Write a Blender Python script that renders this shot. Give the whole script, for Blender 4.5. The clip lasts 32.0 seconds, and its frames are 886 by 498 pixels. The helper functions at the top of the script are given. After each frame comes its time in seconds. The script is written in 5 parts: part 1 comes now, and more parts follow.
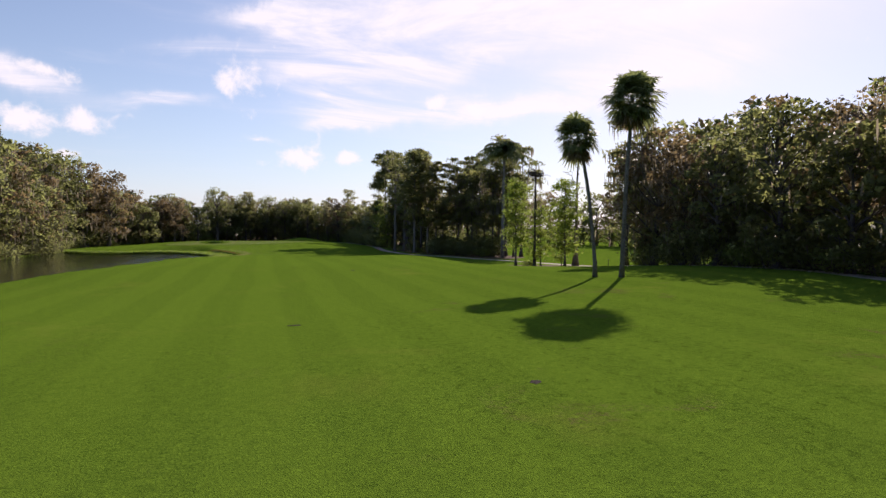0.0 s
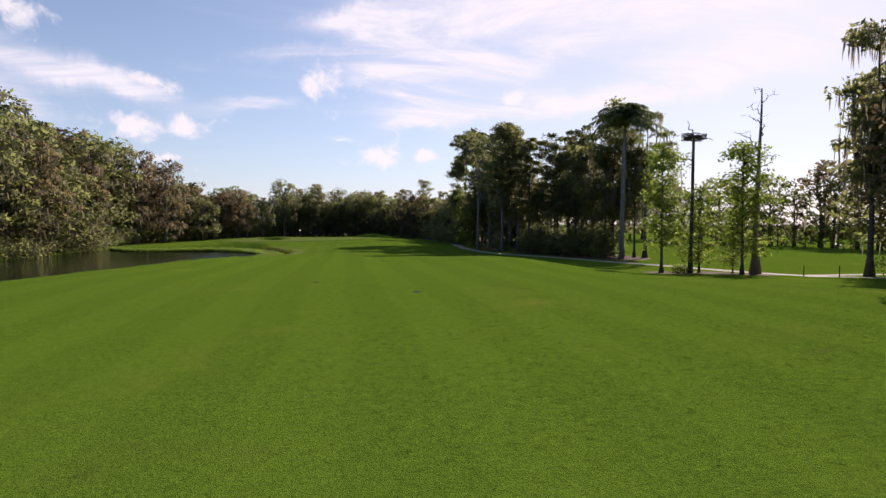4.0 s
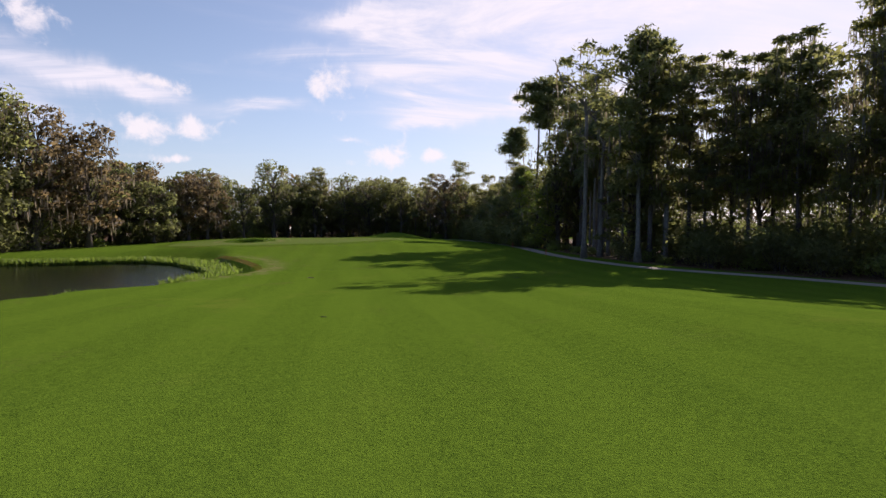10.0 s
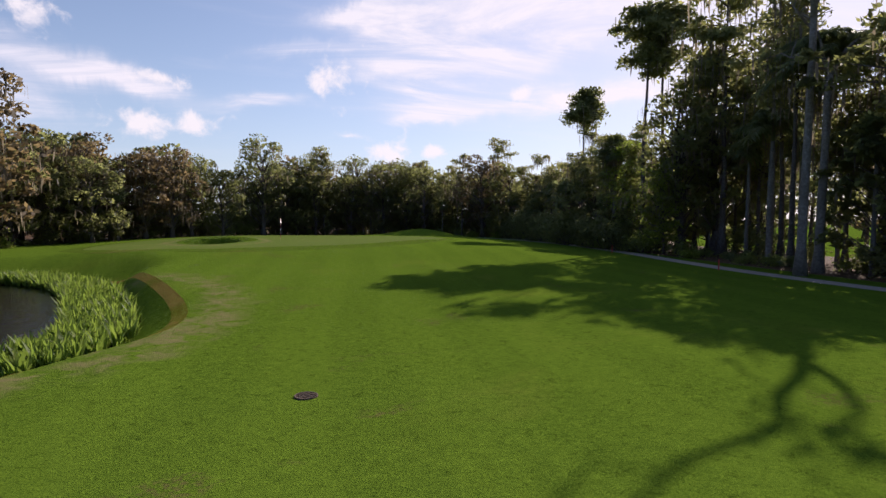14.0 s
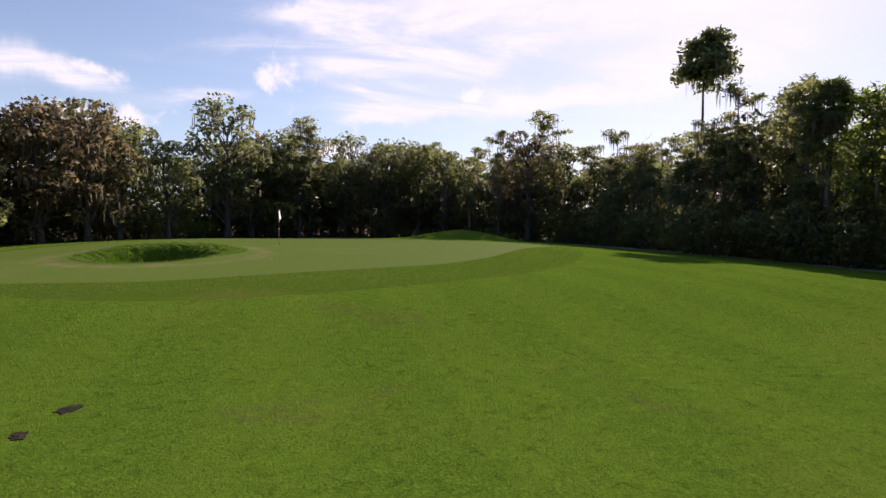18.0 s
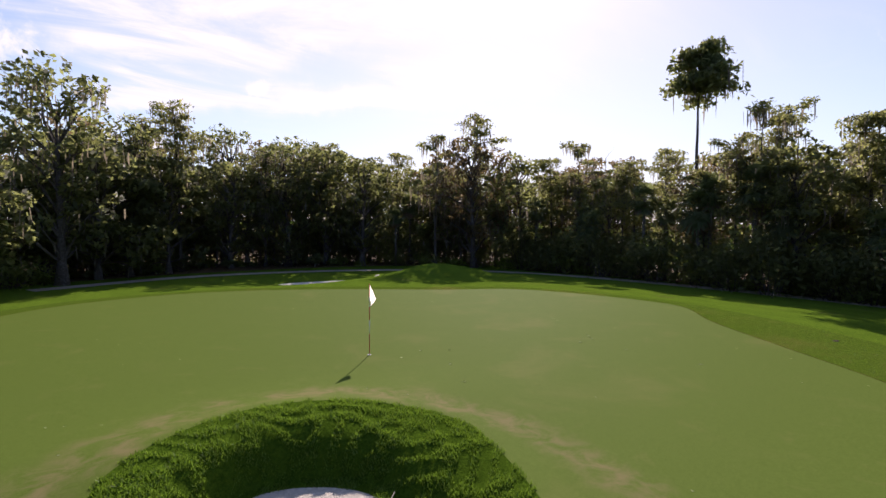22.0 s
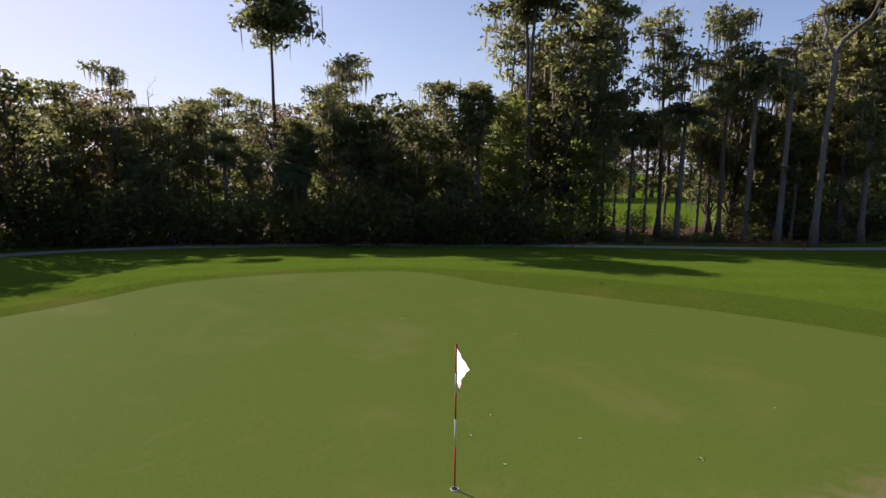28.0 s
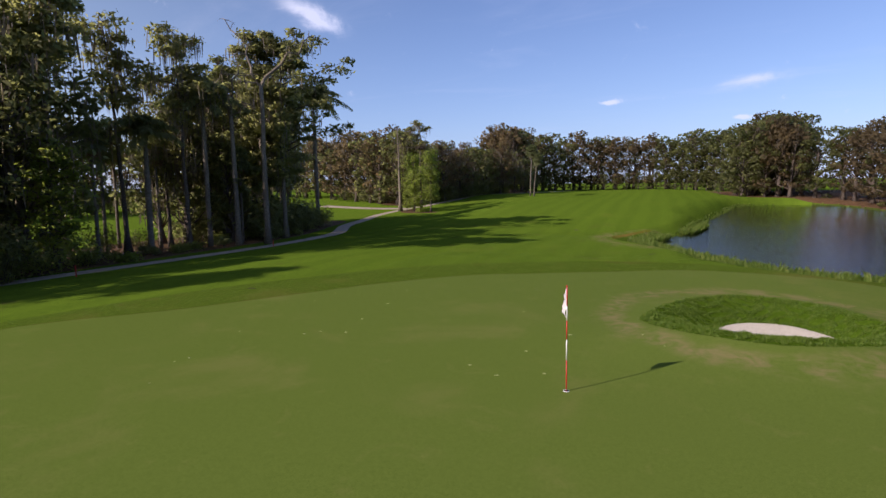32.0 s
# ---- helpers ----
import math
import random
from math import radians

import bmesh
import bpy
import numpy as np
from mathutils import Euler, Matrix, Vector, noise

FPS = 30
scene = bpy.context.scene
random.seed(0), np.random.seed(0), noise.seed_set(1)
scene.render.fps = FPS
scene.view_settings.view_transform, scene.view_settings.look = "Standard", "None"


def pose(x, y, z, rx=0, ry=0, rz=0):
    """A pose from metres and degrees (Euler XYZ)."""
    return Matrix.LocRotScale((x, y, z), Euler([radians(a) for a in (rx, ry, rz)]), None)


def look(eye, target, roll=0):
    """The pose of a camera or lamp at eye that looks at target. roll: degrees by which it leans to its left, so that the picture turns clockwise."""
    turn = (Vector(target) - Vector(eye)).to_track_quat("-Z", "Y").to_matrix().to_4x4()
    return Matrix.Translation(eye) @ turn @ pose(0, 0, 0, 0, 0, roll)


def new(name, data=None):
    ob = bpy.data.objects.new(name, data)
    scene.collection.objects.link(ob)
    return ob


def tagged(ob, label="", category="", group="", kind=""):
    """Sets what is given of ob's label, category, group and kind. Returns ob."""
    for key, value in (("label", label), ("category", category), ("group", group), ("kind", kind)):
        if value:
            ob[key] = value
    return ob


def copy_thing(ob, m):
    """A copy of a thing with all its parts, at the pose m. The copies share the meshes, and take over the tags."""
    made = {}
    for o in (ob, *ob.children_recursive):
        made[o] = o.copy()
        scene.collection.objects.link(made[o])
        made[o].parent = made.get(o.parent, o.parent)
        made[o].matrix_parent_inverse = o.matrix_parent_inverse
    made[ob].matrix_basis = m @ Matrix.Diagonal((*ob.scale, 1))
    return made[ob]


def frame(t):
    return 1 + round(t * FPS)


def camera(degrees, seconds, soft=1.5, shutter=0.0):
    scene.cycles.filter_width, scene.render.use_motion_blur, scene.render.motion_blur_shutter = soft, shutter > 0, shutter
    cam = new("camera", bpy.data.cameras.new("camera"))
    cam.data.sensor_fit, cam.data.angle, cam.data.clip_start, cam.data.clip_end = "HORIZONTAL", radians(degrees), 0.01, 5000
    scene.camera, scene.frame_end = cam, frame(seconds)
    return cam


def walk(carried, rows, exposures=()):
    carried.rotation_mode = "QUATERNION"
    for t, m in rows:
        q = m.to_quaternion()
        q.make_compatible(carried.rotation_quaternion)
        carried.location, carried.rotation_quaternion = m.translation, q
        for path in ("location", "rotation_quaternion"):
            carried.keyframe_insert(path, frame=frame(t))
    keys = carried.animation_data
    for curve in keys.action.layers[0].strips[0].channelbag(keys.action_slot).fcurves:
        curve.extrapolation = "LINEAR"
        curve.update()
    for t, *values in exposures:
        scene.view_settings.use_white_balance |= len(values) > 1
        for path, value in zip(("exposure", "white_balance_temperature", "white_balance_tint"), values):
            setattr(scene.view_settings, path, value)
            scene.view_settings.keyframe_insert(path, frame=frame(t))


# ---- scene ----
cam = camera(78.3, 32.0)
PATH = [
    (0, (-0.699, 23.895, 4.404), (-0.007, 25.77, 4.323), 0.6),
    (0.5, (0.42, 26.367, 4.431), (1.071, 28.257, 4.35), 0.6),
    (1, (1.517, 28.971, 4.528), (2.129, 30.873, 4.443), 0.5),
    (1.5, (2.442, 31.51, 4.487), (3.013, 33.425, 4.399), 0.4),
    (2, (3.165, 34.077, 4.279), (3.701, 36.002, 4.19), 0.5),
    (2.5, (3.801, 36.807, 4.156), (4.305, 38.74, 4.066), 0.5),
    (3, (3.918, 39.246, 4.009), (4.393, 41.186, 3.915), 0.4),
    (3.5, (3.843, 41.854, 3.825), (4.291, 43.801, 3.731), 0.4),
    (4, (3.773, 44.618, 3.681), (4.195, 46.571, 3.586), 0.4),
    (4.5, (3.844, 47.728, 3.541), (4.251, 49.684, 3.446), 0.4),
    (6.5, (5.159, 61.315, 3.302), (5.551, 63.273, 3.199), -0.3),
    (7, (5.508, 64.931, 3.078), (5.898, 66.89, 2.978), -0.4),
    (7.5, (5.75, 68.732, 2.959), (6.139, 70.691, 2.86), -0.2),
    (8, (5.635, 72.499, 2.984), (6.023, 74.458, 2.885), -0.2),
    (8.5, (5.365, 75.954, 2.888), (5.753, 77.914, 2.789), -0.1),
    (9, (4.851, 79.322, 2.734), (5.245, 81.281, 2.637), -0.1),
    (9.5, (4.761, 82.742, 2.666), (5.155, 84.7, 2.569), 0.1),
    (10, (4.562, 86.029, 2.676), (4.957, 87.988, 2.579), 0.1),
    (10.5, (4.632, 89.34, 2.779), (5.027, 91.298, 2.68), 0.1),
    (11, (4.613, 92.659, 2.81), (5.012, 94.616, 2.711), 0.2),
    (11.5, (4.529, 96.025, 2.827), (4.93, 97.982, 2.729), 0.3),
    (12, (4.406, 99.184, 2.906), (4.806, 101.141, 2.806), 0.4),
    (12.5, (4.303, 102.458, 2.945), (4.701, 104.415, 2.841), 0.4),
    (13, (4.127, 105.939, 2.718), (4.523, 107.897, 2.615), 0.5),
    (13.5, (3.882, 109.251, 2.383), (4.277, 111.209, 2.276), 0.3),
    (14, (3.589, 112.662, 2.198), (3.983, 114.619, 2.088), 0.3),
    (14.5, (3.29, 115.899, 1.945), (3.683, 117.857, 1.835), 0.3),
    (15, (2.893, 119.251, 1.732), (3.288, 121.209, 1.621), 0.3),
    (15.5, (2.222, 122.751, 1.522), (2.621, 124.708, 1.42), 0.5),
    (17.5, (-1.106, 136.056, 1.578), (-0.613, 137.992, 1.473), 0.7),
    (18, (-1.875, 139.184, 1.668), (-1.305, 141.099, 1.563), 0.7),
    (18.5, (-2.672, 142.038, 1.769), (-2.028, 143.929, 1.667), 0.8),
    (19, (-3.623, 144.834, 2.034), (-2.906, 146.698, 1.934), 0.8),
    (19.5, (-4.853, 147.633, 2.315), (-4.06, 149.467, 2.216), 0.8),
    (20, (-6.134, 150.237, 2.847), (-5.271, 152.038, 2.742), 0.5),
    (20.5, (-7.204, 152.697, 3.261), (-6.265, 154.46, 3.156), 0.5),
    (21, (-8.316, 155.005, 3.612), (-7.284, 156.715, 3.511), 0.6),
    (21.5, (-9.452, 157.065, 4.009), (-8.328, 158.716, 3.908), 0.5),
    (22, (-10.56, 158.866, 4.191), (-9.329, 160.44, 4.089), 0.4),
    (22.5, (-11.569, 160.524, 4.27), (-10.228, 162.003, 4.166), 0.2),
    (23, (-12.228, 162.05, 4.266), (-10.78, 163.426, 4.161), 0.1),
    (23.5, (-12.599, 163.456, 4.251), (-11.051, 164.717, 4.146), 0.0),
    (24, (-12.822, 164.826, 4.302), (-11.171, 165.949, 4.193), -0.1),
    (24.5, (-13.05, 166.136, 4.431), (-11.3, 167.097, 4.315), -0.2),
    (25, (-13.063, 167.382, 4.54), (-11.236, 168.186, 4.417), -0.4),
    (25.5, (-12.861, 168.57, 4.622), (-10.975, 169.221, 4.483), -0.3),
    (27.5, (-10.374, 173.281, 4.753), (-8.389, 173.26, 4.507), 0.2),
    (28, (-9.426, 174.477, 4.668), (-7.456, 174.272, 4.386), 0.5),
    (28.5, (-8.521, 175.589, 4.523), (-6.59, 175.171, 4.208), 0.5),
    (29, (-7.679, 176.693, 4.343), (-5.815, 176.054, 4.001), 0.5),
    (29.5, (-6.941, 177.826, 4.264), (-5.18, 176.943, 3.916), 0.2),
    (30, (-6.274, 179.16, 4.304), (-4.72, 177.949, 3.96), -0.1),
    (30.5, (-5.537, 180.55, 4.326), (-4.237, 179.066, 3.998), -0.4),
    (31, (-4.742, 181.835, 4.267), (-3.63, 180.201, 3.963), -0.6),
    (31.5, (-3.998, 183.176, 4.272), (-3.105, 181.406, 4.008), -0.8),
    (32, (-3.325, 184.594, 4.3), (-2.653, 182.725, 4.068), -1.1),
]
walk(cam, [(t, look(eye, target, roll)) for t, eye, target, roll in PATH],
     exposures=[(0, 0.27, 6800, 23), (7, 0.18, 6750, 23), (13, 0.18, 6700, 23), (19, 0.32, 6750, 25), (23, 0.40, 6650, 26), (25.5, 0.36, 6650, 26), (28, 0.18, 6700, 26), (32, 0.14, 6800, 25)])

# ---- light ----
SUN_COMPASS, SUN_HEIGHT = 44.8, 32.0  # degrees from +y towards +x, degrees above the horizon
sun_way = Vector((math.sin(radians(SUN_COMPASS)) * math.cos(radians(SUN_HEIGHT)),
                  math.cos(radians(SUN_COMPASS)) * math.cos(radians(SUN_HEIGHT)), math.sin(radians(SUN_HEIGHT))))
sun = new("sun", bpy.data.lights.new("sun", "SUN"))
sun.data.energy, sun.data.angle, sun.data.color = 5.0, radians(0.53), (1.0, 0.95, 0.86)
sun.matrix_world = look(sun_way * 300, (0, 0, 0))


class Nodes:
    """A small writer of shader nodes."""

    def __init__(self, tree):
        self.tree = tree
        tree.nodes.clear()

    def math(self, op, a, b=0.0, c=0.0):
        node = self.tree.nodes.new("ShaderNodeMath")
        node.operation = op
        for n, v in enumerate((a, b, c)):
            if hasattr(v, "is_output"):
                self.tree.links.new(v, node.inputs[n])
            else:
                node.inputs[n].default_value = v
        return node.outputs[0]

    def vec(self, op, a, b=None, scale=None):
        node = self.tree.nodes.new("ShaderNodeVectorMath")
        node.operation = op
        for n, v in enumerate((a, b)):
            if v is None:
                continue
            if hasattr(v, "is_output"):
                self.tree.links.new(v, node.inputs[n])
            else:
                node.inputs[n].default_value = v
        if scale is not None:
            node.inputs["Scale"].default_value = scale
        return node.outputs["Value"] if op in ("DOT_PRODUCT", "LENGTH", "DISTANCE") else node.outputs["Vector"]

    def ramp(self, value, stops):
        node = self.tree.nodes.new("ShaderNodeValToRGB")
        self.tree.links.new(value, node.inputs[0])
        ramp = node.color_ramp
        while len(ramp.elements) < len(stops):
            ramp.elements.new(0.5)
        for e, (at, col) in zip(ramp.elements, stops):
            e.position = at
            e.color = (*col, 1) if len(col) == 3 else col
        return node.outputs[0]

    def mix(self, factor, a, b, blend="MIX"):
        node = self.tree.nodes.new("ShaderNodeMix")
        node.data_type, node.blend_type = "RGBA", blend
        for sock, v in ((node.inputs[0], factor), (node.inputs[6], a), (node.inputs[7], b)):
            if hasattr(v, "is_output"):
                self.tree.links.new(v, sock)
            else:
                sock.default_value = v if not isinstance(v, tuple) or len(v) == 4 else (*v, 1)
        return node.outputs[2]

    def noise(self, vector, scale, detail=4.0, rough=0.55, distortion=0.0):
        node = self.tree.nodes.new("ShaderNodeTexNoise")
        self.tree.links.new(vector, node.inputs["Vector"])
        for key, v in (("Scale", scale), ("Detail", detail), ("Roughness", rough), ("Distortion", distortion)):
            node.inputs[key].default_value = v
        return node.outputs[0]

    def smooth(self, value, low, high):
        node = self.tree.nodes.new("ShaderNodeMapRange")
        node.interpolation_type = "SMOOTHSTEP"
        self.tree.links.new(value, node.inputs[0])
        node.inputs[1].default_value, node.inputs[2].default_value = low, high
        return node.outputs[0]

    def link(self, a, b):
        self.tree.links.new(a, b)


# ---- sky: clear blue with streaks of high cloud and a few puffs ----
world = bpy.data.worlds.new("sky")
scene.world = world
world.use_nodes = True
n = Nodes(world.node_tree)
out = n.tree.nodes.new("ShaderNodeOutputWorld")
back = n.tree.nodes.new("ShaderNodeBackground")
n.link(back.outputs[0], out.inputs[0])
sky = n.tree.nodes.new("ShaderNodeTexSky")
sky.sky_type, sky.sun_disc = "NISHITA", False
sky.sun_elevation, sky.sun_rotation = radians(SUN_HEIGHT), radians(SUN_COMPASS)
sky.air_density, sky.dust_density, sky.ozone_density = 1.1, 0.3, 1.6
coord = n.tree.nodes.new("ShaderNodeTexCoord").outputs["Generated"]
parts = n.tree.nodes.new("ShaderNodeSeparateXYZ")
n.link(coord, parts.inputs[0])
dx, dy, dz = parts.outputs
compass = n.math("MULTIPLY", n.math("ARCTAN2", dx, dy), 180 / math.pi)
height = n.math("MULTIPLY", n.math("ARCSINE", dz), 180 / math.pi)
fray = n.tree.nodes.new("ShaderNodeTexNoise")
n.link(coord, fray.inputs["Vector"])
for key, v in (("Scale", 7.0), ("Detail", 8.0), ("Roughness", 0.6), ("Distortion", 0.6)):
    fray.inputs[key].default_value = v
frayed = n.tree.nodes.new("ShaderNodeSeparateXYZ")
n.link(fray.outputs["Color"], frayed.inputs[0])
clear_compass, clear_height = compass, height
compass = n.math("ADD", compass, n.math("MULTIPLY", n.math("SUBTRACT", frayed.outputs[0], 0.5), 9.0))
height = n.math("ADD", height, n.math("MULTIPLY", n.math("SUBTRACT", frayed.outputs[1], 0.5), 4.5))
lift = n.math("MAXIMUM", n.math("ADD", dz, 0.08), 0.05)
plane = n.tree.nodes.new("ShaderNodeCombineXYZ")
n.link(n.math("DIVIDE", dx, lift), plane.inputs[0])
n.link(n.math("DIVIDE", dy, lift), plane.inputs[1])
turn = n.tree.nodes.new("ShaderNodeMapping")
n.link(plane.outputs[0], turn.inputs[0])
turn.inputs["Rotation"].default_value = (0, 0, radians(-62))
turn.inputs["Scale"].default_value = (0.75, 1.7, 1)
wisp = n.noise(turn.outputs[0], 1.1, 9, 0.62, 0.9)
soft = n.noise(plane.outputs[0], 0.5, 4, 0.5, 0.3)
ball = n.noise(coord, 26, 7, 0.62, 0.3)


def blot(where_c, where_h, long, wide, lean):
    """A soft oval patch of the sky: compass, height, half length and half width in degrees, lean of its long axis."""
    a = n.math("SUBTRACT", compass, where_c)
    b = n.math("SUBTRACT", height, where_h)
    ca, sa = math.cos(radians(lean)), math.sin(radians(lean))
    u = n.math("DIVIDE", n.math("ADD", n.math("MULTIPLY", a, ca), n.math("MULTIPLY", b, sa)), long)
    v = n.math("DIVIDE", n.math("SUBTRACT", n.math("MULTIPLY", b, ca), n.math("MULTIPLY", a, sa)), wide)
    r2 = n.math("ADD", n.math("MULTIPLY", u, u), n.math("MULTIPLY", v, v))
    return n.math("EXPONENT", n.math("MULTIPLY", r2, -1.0))


STREAKS = [(16, 18, 10, 3.4, 22), (6, 20, 6, 3.0, 30), (16, 14.5, 8, 2.0, 14), (24, 18.2, 15, 1.9, 6), (28, 12.2, 15, 1.2, 3), (15, 12.6, 6, 1.9, 10), (24, 23, 15, 2.6, 12), (8, 16.0, 5, 1.0, 18), (-3, 16.3, 5, 0.7, 10),
           (40, 15, 10, 2.0, 5), (-18, 11.9, 6.5, 1.2, -10), (-26, 13.8, 5, 1.4, -12), (-7.5, 11.0, 4.5, 0.6, 2), (3, 20.5, 5, 1.0, 14), (-28, 9.8, 5, 2.0, -4),
           (45, 24, 14, 6, 0), (9, 9.8, 3, 0.6, 5), (2, 8.4, 1.5, 0.25, 0), (147, 16.6, 3.0, 0.8, -22), (-170, 8.5, 2.6, 0.6, 6)]
PUFFS = [(5.4, 6.8, 3.0, 1.25, 0), (-16.6, 8.6, 3.8, 1.2, -4), (-13.2, 8.7, 2.0, 1.6, 0), (-0.7, 13.7, 2.6, 1.8, 25), (-25.5, 16.8, 2.2, 1.6, 0), (-16, 12.7, 3.0, 0.8, -8),
         (10.0, 6.9, 1.4, 0.8, 0), (-14.6, 6.0, 1.6, 0.5, 0), (23.5, 12.1, 1.2, 0.7, 0), (19.5, 12.6, 1.4, 0.8, 20), (177, 7.9, 1.1, 0.28, 0), (-171.5, 5.6, 0.9, 0.22, 0)]
streak = None
for s in STREAKS:
    b = blot(*s)
    streak = b if streak is None else n.math("ADD", streak, b)
compass = n.math("ADD", clear_compass, n.math("MULTIPLY", n.math("SUBTRACT", frayed.outputs[0], 0.5), 2.0))
height = n.math("ADD", clear_height, n.math("MULTIPLY", n.math("SUBTRACT", frayed.outputs[1], 0.5), 1.4))
puff = None
for s in PUFFS:
    b = blot(*s)
    puff = b if puff is None else n.math("MAXIMUM", puff, b)
streak = n.math("MINIMUM", streak, 1.25)
veil = n.math("MULTIPLY", n.smooth(streak, 0.0, 1.1), n.math("ADD", 0.22, n.math("MULTIPLY", n.smooth(wisp, 0.34, 0.66), 0.95)))
veil = n.math("ADD", veil, n.math("MULTIPLY", n.smooth(wisp, 0.5, 0.85), 0.14))
veil = n.math("MINIMUM", n.math("MULTIPLY", veil, n.smooth(clear_height, 1, 8)), 1.0)
lump = n.smooth(n.math("ADD", puff, n.math("MULTIPLY", n.math("SUBTRACT", ball, 0.5), 2.3)), 0.30, 1.0)
facing = n.vec("DOT_PRODUCT", coord, tuple(sun_way))
toward = n.math("MAXIMUM", facing, 0.0)
glow = n.math("POWER", toward, 6.5)
CLOUD = 7.8
haze = n.math("EXPONENT", n.math("MULTIPLY", n.math("MAXIMUM", clear_height, 0.0), -0.10))
tone = n.mix(n.math("MULTIPLY", haze, n.math("ADD", 0.52, n.math("MULTIPLY", 0.12, n.smooth(toward, 0.3, 0.95)))), sky.outputs[0], (CLOUD * 0.47, CLOUD * 0.66, CLOUD * 1.0))
tone = n.mix(n.math("MULTIPLY", glow, 0.62), tone, (CLOUD * 0.86, CLOUD * 0.86, CLOUD * 1.02))
tone = n.mix(n.math("MULTIPLY", veil, 0.92), tone, n.mix(glow, (CLOUD * 0.98, CLOUD * 0.99, CLOUD * 1.04), (CLOUD * 1.05, CLOUD * 1.03, CLOUD * 1.06)))
tone = n.mix(n.math("MULTIPLY", lump, 0.9), tone, (CLOUD * 1.03, CLOUD * 1.02, CLOUD * 1.03))
tone = n.mix(1.0, tone, n.mix(n.smooth(facing, -0.25, 0.5), (0.74, 0.90, 1.18), (0.98, 0.985, 1.01)), "MULTIPLY")
n.link(tone, back.inputs[0])
back.inputs[1].default_value = 0.106


# ---- materials ----
def surface(name):
    mat = bpy.data.materials.new(name)
    mat.use_nodes = True
    w = Nodes(mat.node_tree)
    bsdf = w.tree.nodes.new("ShaderNodeBsdfPrincipled")
    end = w.tree.nodes.new("ShaderNodeOutputMaterial")
    w.link(bsdf.outputs[0], end.inputs[0])
    place = w.tree.nodes.new("ShaderNodeNewGeometry").outputs["Position"]
    return mat, w, bsdf, end, place


def bump(w, bsdf, heights, strength, distance):
    node = w.tree.nodes.new("ShaderNodeBump")
    w.link(heights, node.inputs["Height"])
    node.inputs["Strength"].default_value, node.inputs["Distance"].default_value = strength, distance
    w.link(node.outputs[0], bsdf.inputs["Normal"])


